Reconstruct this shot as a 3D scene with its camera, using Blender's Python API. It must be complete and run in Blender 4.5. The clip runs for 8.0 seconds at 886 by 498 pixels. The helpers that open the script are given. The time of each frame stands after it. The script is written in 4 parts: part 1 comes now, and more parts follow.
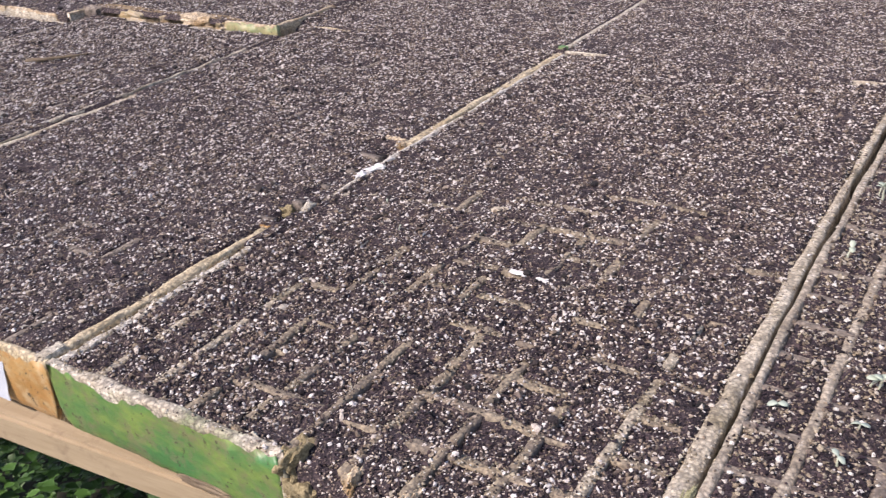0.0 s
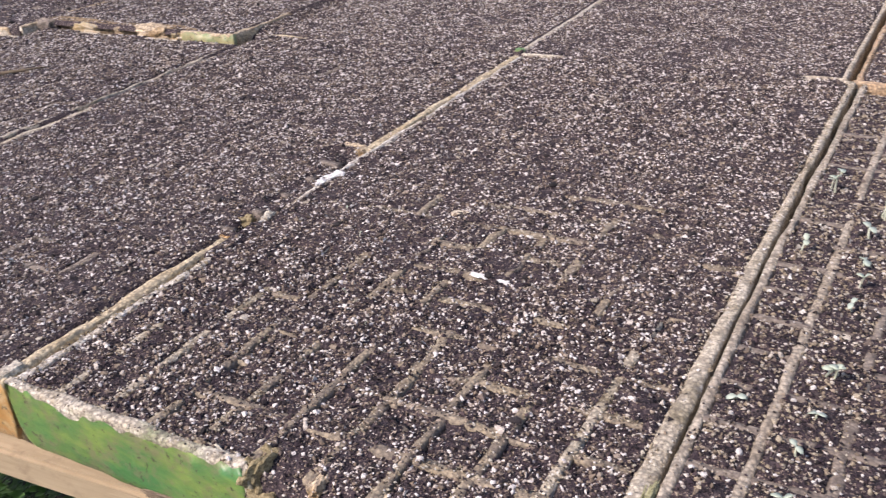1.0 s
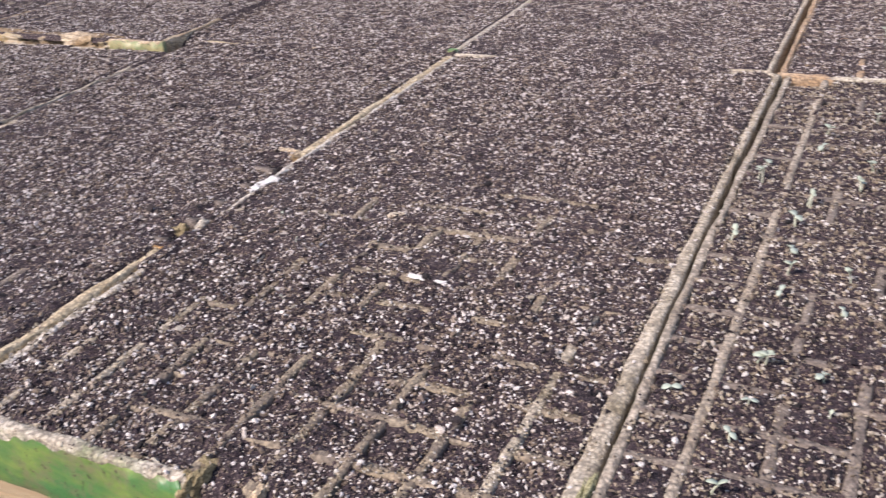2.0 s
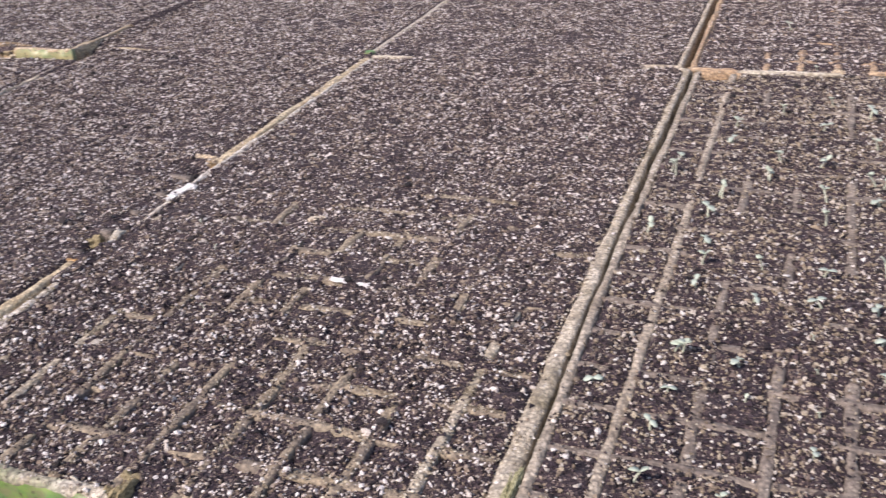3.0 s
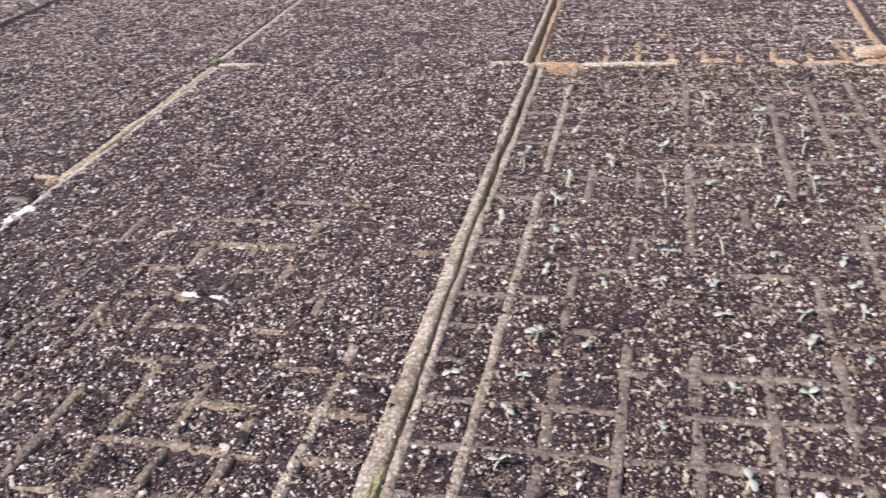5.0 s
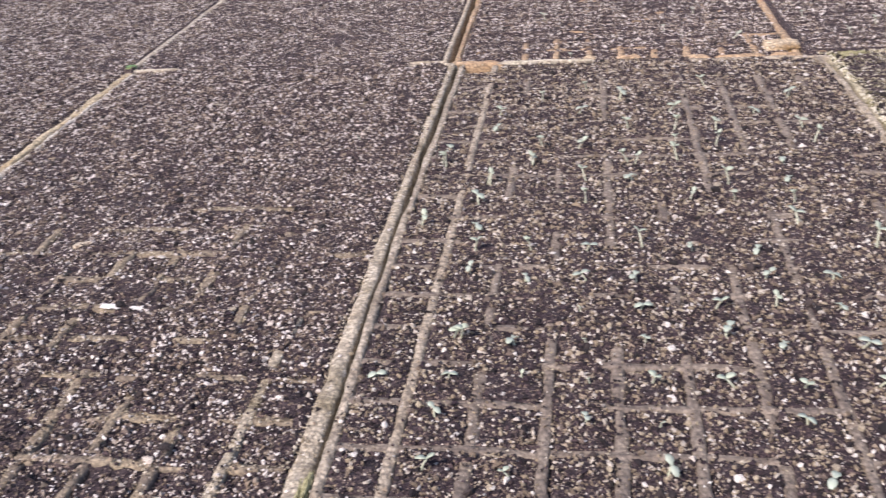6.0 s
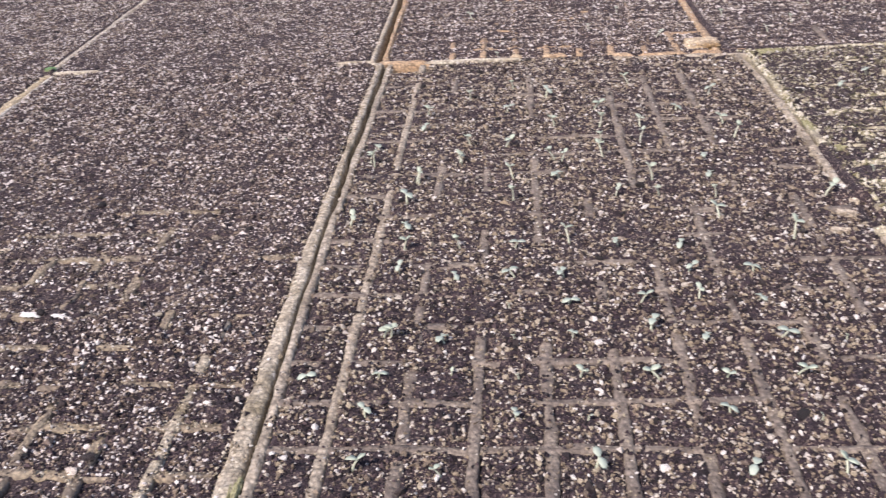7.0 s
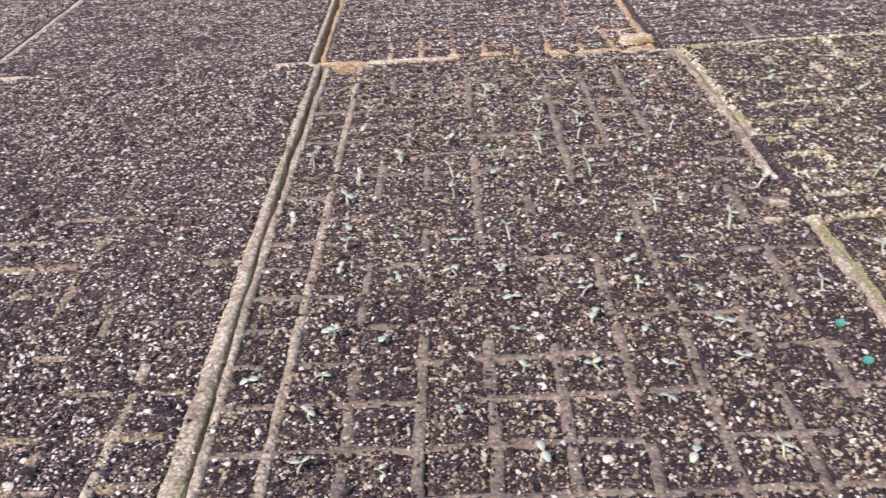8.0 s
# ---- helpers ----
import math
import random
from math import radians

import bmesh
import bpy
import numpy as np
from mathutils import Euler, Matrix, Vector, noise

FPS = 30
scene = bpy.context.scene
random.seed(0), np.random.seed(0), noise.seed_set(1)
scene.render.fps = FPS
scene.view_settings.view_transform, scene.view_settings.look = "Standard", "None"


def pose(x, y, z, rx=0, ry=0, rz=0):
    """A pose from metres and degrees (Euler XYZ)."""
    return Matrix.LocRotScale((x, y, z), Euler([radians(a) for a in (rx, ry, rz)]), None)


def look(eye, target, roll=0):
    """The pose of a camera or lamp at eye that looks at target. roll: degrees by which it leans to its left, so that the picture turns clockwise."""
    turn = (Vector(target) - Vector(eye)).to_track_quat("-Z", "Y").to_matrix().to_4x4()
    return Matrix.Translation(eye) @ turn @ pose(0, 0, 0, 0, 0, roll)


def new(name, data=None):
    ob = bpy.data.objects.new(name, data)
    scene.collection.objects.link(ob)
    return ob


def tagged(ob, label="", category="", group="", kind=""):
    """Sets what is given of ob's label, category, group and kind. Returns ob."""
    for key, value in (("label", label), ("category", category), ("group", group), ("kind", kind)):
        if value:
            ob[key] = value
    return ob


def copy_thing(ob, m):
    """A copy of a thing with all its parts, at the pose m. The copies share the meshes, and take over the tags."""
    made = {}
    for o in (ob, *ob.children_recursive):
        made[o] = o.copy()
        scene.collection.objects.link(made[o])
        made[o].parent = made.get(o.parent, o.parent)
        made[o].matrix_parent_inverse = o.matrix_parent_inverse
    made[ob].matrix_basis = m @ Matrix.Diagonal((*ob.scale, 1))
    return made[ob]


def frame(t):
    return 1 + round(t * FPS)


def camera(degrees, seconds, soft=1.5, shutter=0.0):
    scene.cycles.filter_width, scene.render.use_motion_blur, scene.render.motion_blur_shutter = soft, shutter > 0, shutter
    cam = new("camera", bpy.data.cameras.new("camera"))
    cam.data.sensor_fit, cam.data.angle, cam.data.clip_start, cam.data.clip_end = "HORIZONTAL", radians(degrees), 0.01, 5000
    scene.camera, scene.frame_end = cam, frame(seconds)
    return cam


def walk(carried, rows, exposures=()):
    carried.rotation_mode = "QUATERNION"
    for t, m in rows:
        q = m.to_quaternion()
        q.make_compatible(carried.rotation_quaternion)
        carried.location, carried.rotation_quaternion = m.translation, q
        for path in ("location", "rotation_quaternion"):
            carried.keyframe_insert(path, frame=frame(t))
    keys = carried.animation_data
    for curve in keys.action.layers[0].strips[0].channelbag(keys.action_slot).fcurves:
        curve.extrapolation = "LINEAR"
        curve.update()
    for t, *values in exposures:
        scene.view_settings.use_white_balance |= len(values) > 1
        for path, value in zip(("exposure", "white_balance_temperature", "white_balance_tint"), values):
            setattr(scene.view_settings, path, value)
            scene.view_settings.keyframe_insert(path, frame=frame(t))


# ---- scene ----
# The trays' top plane lies at this height over the ground.
TOP = 0.85


def aim(x, y, z, yaw, pitch, roll):
    """A camera pose from the eye (z over the trays' top), the turn to the left of +y, the tilt up and the lean."""
    a, b = radians(yaw), radians(pitch)
    eye = Vector((x, y, z + TOP))
    return look(eye, eye + Vector((-math.sin(a) * math.cos(b), math.cos(a) * math.cos(b), math.sin(b))), roll)


# ---- camera ----
cam = camera(50.2, 8.0, soft=1.22, shutter=0.9)
walk(cam, [
    (0.0, aim(0.4310, -0.2433, 0.2795, 33.73, -27.00, -3.74)),
    (0.5, aim(0.4332, -0.2424, 0.2799, 32.66, -26.91, -4.20)),
    (1.0, aim(0.4351, -0.2420, 0.2802, 31.49, -26.91, -4.48)),
    (2.5, aim(0.4419, -0.2391, 0.2798, 25.32, -27.24, -4.82)),
    (3.0, aim(0.4438, -0.2388, 0.2796, 22.86, -27.38, -4.69)),
    (3.5, aim(0.4467, -0.2376, 0.2788, 20.78, -27.47, -4.70)),
    (4.0, aim(0.4487, -0.2368, 0.2782, 18.50, -27.58, -4.46)),
    (4.5, aim(0.4518, -0.2364, 0.2780, 16.40, -27.69, -4.51)),
    (6.0, aim(0.4603, -0.2360, 0.2777, 9.59, -28.10, -4.48)),
    (6.5, aim(0.4625, -0.2361, 0.2775, 7.27, -28.24, -3.99)),
    (7.0, aim(0.4640, -0.2362, 0.2774, 5.14, -28.38, -3.53)),
    (7.5, aim(0.4649, -0.2362, 0.2767, 3.30, -28.45, -3.39)),
    (8.0, aim(0.4670, -0.2368, 0.2772, 1.46, -28.58, -3.33)),
], exposures=[(0.0, 0.745, 6950.0, 23.0)])

# ---- light ----
SUN_FROM = Vector((-0.45, -0.68, 0.85)).normalized()
world = bpy.data.worlds.new("sky")
scene.world = world
world.use_nodes = True
wn = world.node_tree
sky = wn.nodes.new("ShaderNodeTexSky")
sky.sky_type, sky.sun_disc = "NISHITA", False
sky.sun_elevation = math.asin(SUN_FROM.z)
sky.sun_rotation = math.atan2(SUN_FROM.x, SUN_FROM.y)
wn.links.new(sky.outputs[0], wn.nodes["Background"].inputs[0])
wn.nodes["Background"].inputs[1].default_value = 0.115
sun_data = bpy.data.lights.new("sun", "SUN")
sun_data.energy, sun_data.angle, sun_data.color = 3.2, radians(2.0), (1.0, 0.95, 0.87)
sun = new("sun", sun_data)
sun.matrix_world = look(SUN_FROM * 10, (0, 0, 0))


# ---- materials ----
class Nodes:
    """Short calls for building one node material."""

    def __init__(self, name, rough=0.9):
        self.mat = bpy.data.materials.new(name)
        self.mat.use_nodes = True
        self.t = self.mat.node_tree
        self.bsdf = self.t.nodes["Principled BSDF"]
        self.bsdf.inputs["Roughness"].default_value = rough
        self.coord = self.t.nodes.new("ShaderNodeTexCoord").outputs["Object"]

    def stretch(self, x, y, z):
        n = self.t.nodes.new("ShaderNodeMapping")
        n.inputs["Scale"].default_value = (x, y, z)
        self.put(n.inputs["Vector"], self.coord)
        self.coord = n.outputs[0]

    def put(self, socket, value):
        if isinstance(value, bpy.types.NodeSocket):
            self.t.links.new(value, socket)
        elif isinstance(value, (tuple, list)):
            socket.default_value = (*value, 1.0) if len(value) == 3 else value
        else:
            socket.default_value = value

    def noise(self, scale, detail=4.0, rough=0.6):
        n = self.t.nodes.new("ShaderNodeTexNoise")
        self.put(n.inputs["Vector"], self.coord)
        n.inputs["Scale"].default_value, n.inputs["Detail"].default_value = scale, detail
        n.inputs["Roughness"].default_value = rough
        return n.outputs["Fac"]

    def cells(self, scale, out="Color", feature="F1"):
        n = self.t.nodes.new("ShaderNodeTexVoronoi")
        n.feature = feature
        self.put(n.inputs["Vector"], self.coord)
        n.inputs["Scale"].default_value = scale
        return n.outputs[out]

    def ramp(self, fac, stops, hard=False):
        n = self.t.nodes.new("ShaderNodeValToRGB")
        n.color_ramp.interpolation = "CONSTANT" if hard else "LINEAR"
        e = n.color_ramp.elements
        while len(e) < len(stops):
            e.new(0.5)
        for el, (p, c) in zip(e, stops):
            el.position, el.color = p, ((c, c, c, 1) if isinstance(c, (int, float)) else (*c, 1))
        self.put(n.inputs[0], fac)
        return n.outputs[0]

    def mix(self, fac, a, b, mode="MIX"):
        n = self.t.nodes.new("ShaderNodeMix")
        n.data_type, n.blend_type = "RGBA", mode
        self.put(n.inputs[0], fac)
        self.put(n.inputs[6], a)
        self.put(n.inputs[7], b)
        return n.outputs[2]

    def math(self, op, a, b=0.0):
        n = self.t.nodes.new("ShaderNodeMath")
        n.operation = op
        self.put(n.inputs[0], a)
        self.put(n.inputs[1], b)
        return n.outputs[0]

    def random_island(self):
        return self.t.nodes.new("ShaderNodeNewGeometry").outputs["Random Per Island"]

    def bump(self, height, strength, distance):
        n = self.t.nodes.new("ShaderNodeBump")
        n.inputs["Strength"].default_value, n.inputs["Distance"].default_value = strength, distance
        self.put(n.inputs["Height"], height)
        self.put(self.bsdf.inputs["Normal"], n.outputs[0])

    def done(self, colour):
        self.put(self.bsdf.inputs["Base Color"], colour)
        return self.mat


def soil_material():
    n = Nodes("peat_mix", 0.85)
    peat = n.ramp(n.noise(300, 5), [(0.3, (0.0084, 0.0052, 0.0075)), (0.55, (0.0235, 0.0143, 0.0215)), (0.75, (0.063, 0.041, 0.047))])
    grain = n.cells(1150)
    fine = n.ramp(grain, [(0.0, 0.0), (0.56, 0.7), (0.78, 0.9), (0.91, 1.0)], hard=True)
    tone = n.ramp(grain, [(0.0, (0.02, 0.015, 0.017)), (0.56, (0.085, 0.062, 0.065)), (0.78, (0.24, 0.185, 0.155)), (0.915, (0.60, 0.54, 0.49))], hard=True)
    n.bump(n.math("ADD", n.noise(700, 3), n.cells(1150, "Distance")), 0.8, 0.0012)
    return n.done(n.mix(fine, peat, tone))


def grain_material(name, stops):
    n = Nodes(name, 0.85)
    tone = n.ramp(n.random_island(), stops, hard=True)
    spot = n.ramp(n.noise(1500, 3), [(0.35, 0.5), (0.65, 1.0)])
    n.bump(n.noise(1600, 3), 0.9, 0.0006)
    return n.done(n.mix(1.0, tone, spot, "MULTIPLY"))


def foam_material(name, clean, stain, dark=(0.06, 0.05, 0.045), dirt=0.5, speck=0.62, film=0.0, blotch=None):
    """Old bead foam: its own colour, brown stains, clinging specks of soil, and beads."""
    n = Nodes(name, 0.75)
    body = n.mix(n.ramp(n.noise(45, 6, 0.7), [(0.62 - 0.45 * dirt, 0), (0.9 - 0.4 * dirt, 1)]), clean, stain)
    body = n.mix(n.ramp(n.noise(420, 4, 0.7), [(0.5, 0), (0.72, 0.65)]), body, n.mix(0.6, stain, dark))
    body = n.mix(n.ramp(n.cells(1300), [(0.0, 0), (speck + 0.22, 0.7)], hard=True), body, dark)
    if film:
        body = n.mix(n.ramp(n.noise(26, 5, 0.65), [(0.60 - 0.4 * film, 0), (0.78 - 0.3 * film, 0.85)]), body, (0.150, 0.121, 0.106))
    if blotch:
        body = n.mix(n.ramp(n.noise(13, 5, 0.7), [(0.50, 0), (0.62, 0.85)]), body, blotch)
        body = n.mix(n.ramp(n.noise(150, 5, 0.75), [(0.60, 0), (0.66, 0.8)]), body, (0.74, 0.70, 0.63))
    bead = n.cells(420, "Distance")
    body = n.mix(1.0, body, n.ramp(n.cells(420), [(0.0, 0.62), (1.0, 1.12)]), "MULTIPLY")
    body = n.mix(n.ramp(bead, [(0.40, 0.0), (0.70, 0.5)]), body, dark)
    n.bump(n.math("ADD", n.math("MULTIPLY", bead, -0.8), n.noise(700, 4)), 0.8, 0.0009)
    return n.done(body)


def paint_material(name, first, second, worn):
    """Brushed paint over foam, in two tones, rubbed off and soiled in spots."""
    n = Nodes(name, 0.42)
    beads = n.ramp(n.cells(330), [(0.0, 0.92), (1.0, 1.05)])
    dots = n.ramp(n.noise(230, 3, 0.7), [(0.61, 0), (0.65, 0.85)])
    grime = n.ramp(n.noise(55, 7, 0.8), [(0.49, 0), (0.60, 0.75)])
    fine = n.noise(160, 5)
    n.stretch(0.35, 1.0, 1.0)
    body = n.mix(n.ramp(n.noise(38, 5, 0.6), [(0.40, 0), (0.58, 1)]), first, second)
    body = n.mix(n.ramp(n.noise(150, 5, 0.7), [(0.35, 0.45), (0.6, 0)]), body, n.mix(0.5, first, (0.05, 0.10, 0.05)))
    body = n.mix(grime, n.mix(1.0, body, beads, "MULTIPLY"), worn)
    body = n.mix(dots, body, (0.07, 0.06, 0.045))
    n.bump(fine, 0.5, 0.0012)
    return n.done(body)


def plain_material(name, a, b, scale, rough=0.7, bump=0.0):
    n = Nodes(name, rough)
    if bump:
        n.bump(n.noise(scale * 6, 4), 0.6, bump)
    return n.done(n.mix(n.ramp(n.noise(scale, 5), [(0.35, 0), (0.65, 1)]), a, b))


def wood_material(name, a, b, stain):
    """Sawn board: grain along x, with grey-brown stains."""
    n = Nodes(name, 0.7)
    marks = n.ramp(n.noise(28, 6, 0.75), [(0.55, 0), (0.72, 0.7)])
    n.stretch(0.08, 1.0, 1.0)
    fibre = n.noise(260, 6, 0.7)
    n.bump(fibre, 0.5, 0.0008)
    return n.done(n.mix(marks, n.mix(n.ramp(fibre, [(0.35, 0), (0.65, 1)]), a, b), stain))


def leaf_material(name, a, b):
    n = Nodes(name, 0.5)
    return n.done(n.mix(n.random_island(), a, b))


SOIL = soil_material()
GRAIN = grain_material("peat_crumbs", [(0.0, (0.0135, 0.0082, 0.0122)), (0.38, (0.033, 0.0198, 0.029)), (0.68, (0.084, 0.056, 0.063)),
                                       (0.81, (0.19, 0.148, 0.128)), (0.88, (0.36, 0.29, 0.22)), (0.95, (0.62, 0.57, 0.52))])
PERLITE = grain_material("perlite_and_vermiculite", [(0.0, (0.14, 0.106, 0.088)), (0.24, (0.27, 0.208, 0.155)), (0.44, (0.42, 0.345, 0.275)),
                                                     (0.57, (0.65, 0.585, 0.525)), (0.74, (0.90, 0.85, 0.82))])
PERLITE_TAN = grain_material("tan_vermiculite_and_perlite", [(0.0, (0.20, 0.156, 0.117)), (0.24, (0.34, 0.276, 0.194)), (0.48, (0.45, 0.388, 0.29)),
                                                             (0.68, (0.57, 0.52, 0.45)), (0.885, (0.80, 0.77, 0.73))])
PERLITE_MOSS = grain_material("mossy_perlite", [(0.0, (0.13, 0.115, 0.07)), (0.25, (0.28, 0.255, 0.16)), (0.5, (0.46, 0.425, 0.30)), (0.70, (0.65, 0.61, 0.50)), (0.87, (0.84, 0.82, 0.77))])
FOAM = foam_material("weathered_foam", (0.72, 0.65, 0.52), (0.47, 0.38, 0.25), speck=0.69)
FOAM_PALE = foam_material("pale_weathered_foam", (0.73, 0.68, 0.57), (0.52, 0.44, 0.31), dirt=0.45, speck=0.69)
FOAM_WHITE = foam_material("flaking_white_foam", (0.82, 0.79, 0.72), (0.55, 0.47, 0.35), dirt=0.42, speck=0.74)
FOAM_YELLOW = foam_material("yellowed_foam", (0.74, 0.64, 0.45), (0.52, 0.40, 0.22), dirt=0.5, speck=0.72)
YELLOW_SIDE = foam_material("tan_stained_foam_side", (0.74, 0.60, 0.38), (0.56, 0.39, 0.19), dirt=0.5, speck=0.80)
FOAM_TAN = foam_material("tan_weathered_foam", (0.68, 0.57, 0.41), (0.47, 0.33, 0.18), dirt=0.5, speck=0.67, blotch=(0.30, 0.18, 0.07))
FOAM_GREY = foam_material("grey_weathered_foam", (0.57, 0.505, 0.405), (0.38, 0.315, 0.235), dirt=0.5, speck=0.73, blotch=(0.26, 0.215, 0.16))
FOAM_OLIVE = foam_material("soil_stained_yellow_foam", (0.47, 0.395, 0.275), (0.27, 0.215, 0.15), dirt=0.5, speck=0.64, film=0.46)
FOAM_EDGE = foam_material("granular_tan_foam", (0.67, 0.605, 0.485), (0.43, 0.36, 0.255), dirt=0.48, speck=0.66, blotch=(0.20, 0.165, 0.095))
FOAM_WALL = foam_material("soil_stained_foam", (0.425, 0.365, 0.295), (0.28, 0.233, 0.19), dirt=0.5, speck=0.73, film=0.58)
FOAM_ORANGE = foam_material("orange_stained_foam", (0.62, 0.46, 0.30), (0.49, 0.31, 0.17), speck=0.66, film=0.22)
FOAM_CRUST = foam_material("crumbling_painted_foam_edge", (0.72, 0.67, 0.57), (0.40, 0.33, 0.22), dirt=0.56, speck=0.62, blotch=(0.17, 0.21, 0.10))
FOAM_MOSS = foam_material("mossy_foam", (0.64, 0.585, 0.435), (0.40, 0.36, 0.235), dirt=0.5, speck=0.60, film=0.30)
GREEN = paint_material("worn_green_paint", (0.068, 0.215, 0.070), (0.190, 0.285, 0.075), (0.20, 0.185, 0.11))
GREEN_PALE = paint_material("faded_green_paint", (0.22, 0.29, 0.14), (0.36, 0.33, 0.17), (0.42, 0.34, 0.2))
ORANGE = paint_material("orange_stained_face", (0.52, 0.31, 0.12), (0.43, 0.22, 0.07), (0.52, 0.39, 0.23))
TAN = paint_material("tan_stained_face", (0.44, 0.36, 0.22), (0.36, 0.235, 0.10), (0.50, 0.46, 0.38))
CLOD = grain_material("peat_clods", [(0.0, (0.016, 0.012, 0.013)), (0.5, (0.034, 0.025, 0.026)), (0.8, (0.060, 0.045, 0.044))])
CHIP = grain_material("foam_chips", [(0.0, (0.42, 0.37, 0.29)), (0.45, (0.56, 0.51, 0.43)), (0.85, (0.74, 0.71, 0.66))])
CRUST = grain_material("loose_foam_beads", [(0.0, (0.20, 0.16, 0.11)), (0.2, (0.36, 0.30, 0.21)), (0.45, (0.50, 0.44, 0.33)), (0.72, (0.66, 0.61, 0.50)), (0.90, (0.80, 0.77, 0.70))])
CRUST_MOSS = grain_material("moss_and_foam_beads", [(0.0, (0.04, 0.04, 0.022)), (0.20, (0.24, 0.22, 0.12)), (0.42, (0.50, 0.46, 0.31)), (0.62, (0.76, 0.72, 0.60))])
CRUMBLE = plain_material("crumbling_mossy_foam", (0.13, 0.10, 0.05), (0.37, 0.31, 0.18), 700, 0.9, 0.0008)
CRUMBLE_BROWN = plain_material("crumbling_brown_foam", (0.07, 0.05, 0.033), (0.27, 0.20, 0.12), 180, 0.9, 0.0012)
WOOD = wood_material("pale_weathered_wood", (0.32, 0.245, 0.155), (0.41, 0.325, 0.215), (0.14, 0.09, 0.06))
# The bench wood again, with the shade beneath the trays put into its colour.
WOOD_SHADED = plain_material("shaded_brown_wood", (0.20, 0.13, 0.08), (0.28, 0.19, 0.12), 40, 0.8, 0.0006)
EARTH = plain_material("dark_garden_earth", (0.016, 0.018, 0.010), (0.035, 0.035, 0.018), 6, 0.95, 0.01)
WEED = leaf_material("weed_leaf", (0.022, 0.070, 0.014), (0.065, 0.16, 0.032))
SEEDLING = leaf_material("seedling_leaf", (0.33, 0.41, 0.35), (0.47, 0.51, 0.42))
SEEDLING_PALE = leaf_material("pale_seedling_leaf", (0.36, 0.44, 0.35), (0.50, 0.54, 0.45))
STEM = plain_material("pale_stem", (0.38, 0.43, 0.31), (0.54, 0.56, 0.46), 200, 0.5)
PAPER = plain_material("white_label_film", (0.42, 0.47, 0.56), (0.58, 0.62, 0.68), 60, 0.25)
INK = plain_material("dark_ink", (0.03, 0.03, 0.05), (0.06, 0.06, 0.08), 90, 0.5)
FLAKE = plain_material("clean_white_foam", (0.60, 0.59, 0.57), (0.74, 0.73, 0.71), 300, 0.6, 0.0004)
TEAL = plain_material("coated_seed", (0.04, 0.24, 0.20), (0.08, 0.33, 0.27), 300, 0.5)
MOSS = plain_material("yellow_green_moss", (0.13, 0.13, 0.05), (0.47, 0.45, 0.27), 650, 0.95, 0.002)
BARK = plain_material("dry_twig", (0.11, 0.08, 0.055), (0.22, 0.17, 0.11), 120, 0.8, 0.0004)


# ---- shared builders ----
def mesh_of(name, verts, faces, mats, slots=None, smooth=False):
    me = bpy.data.meshes.new(name)
    me.from_pydata(verts, [], faces)
    for m in mats:
        me.materials.append(m)
    if slots is not None:
        me.polygons.foreach_set("material_index", np.asarray(slots, dtype=np.int32))
    if smooth:
        me.polygons.foreach_set("use_smooth", np.ones(len(faces), dtype=bool))
    me.update()
    return me


def array_mesh(name, verts, faces, mats, smooth=False):
    """A mesh from numpy arrays; all faces have the same number of corners."""
    me = bpy.data.meshes.new(name)
    k = faces.shape[1]
    me.vertices.add(len(verts))
    me.vertices.foreach_set("co", np.ascontiguousarray(verts, dtype=np.float32).ravel())
    me.loops.add(faces.size)
    me.loops.foreach_set("vertex_index", np.ascontiguousarray(faces, dtype=np.int32).ravel())
    me.polygons.add(len(faces))
    me.polygons.foreach_set("loop_start", np.arange(0, faces.size, k, dtype=np.int32))
    me.polygons.foreach_set("use_smooth", np.full(len(faces), smooth, dtype=bool))
    for m in mats:
        me.materials.append(m)
    me.update(calc_edges=True)
    return me


def part_of(name, me, parent, m=None, label=""):
    ob = new(name, me)
    ob.parent = parent
    if m is not None:
        ob.matrix_local = m
    return tagged(ob, label)


def part(name, bm, material, parent, label=""):
    me = bpy.data.meshes.new(name)
    bm.to_mesh(me)
    bm.free()
    me.materials.append(material)
    return part_of(name, me, parent, None, label)


def lattice(ix, iy, seed):
    h = (ix.astype(np.int64) * 374761393 + iy.astype(np.int64) * 668265263 + seed * 1442695041) & 0x7FFFFFFF
    h = ((h ^ (h >> 13)) * 1274126177) & 0x7FFFFFFF
    return ((h ^ (h >> 16)) & 0xFFFF) / 65535.0


def vnoise(x, y, size, seed):
    """Smooth noise from -1 to 1 with features of the given size."""
    x, y = np.asarray(x) / size, np.asarray(y) / size
    ca, sa = math.cos(0.5 + seed), math.sin(0.5 + seed)
    x, y = ca * x - sa * y, sa * x + ca * y
    ix, iy = np.floor(x), np.floor(y)
    fx, fy = x - ix, y - iy
    fx, fy = fx * fx * (3 - 2 * fx), fy * fy * (3 - 2 * fy)
    a, b = lattice(ix, iy, seed), lattice(ix + 1, iy, seed)
    c, d = lattice(ix, iy + 1, seed), lattice(ix + 1, iy + 1, seed)
    return 2 * ((a * (1 - fx) + b * fx) * (1 - fy) + (c * (1 - fx) + d * fx) * fy) - 1


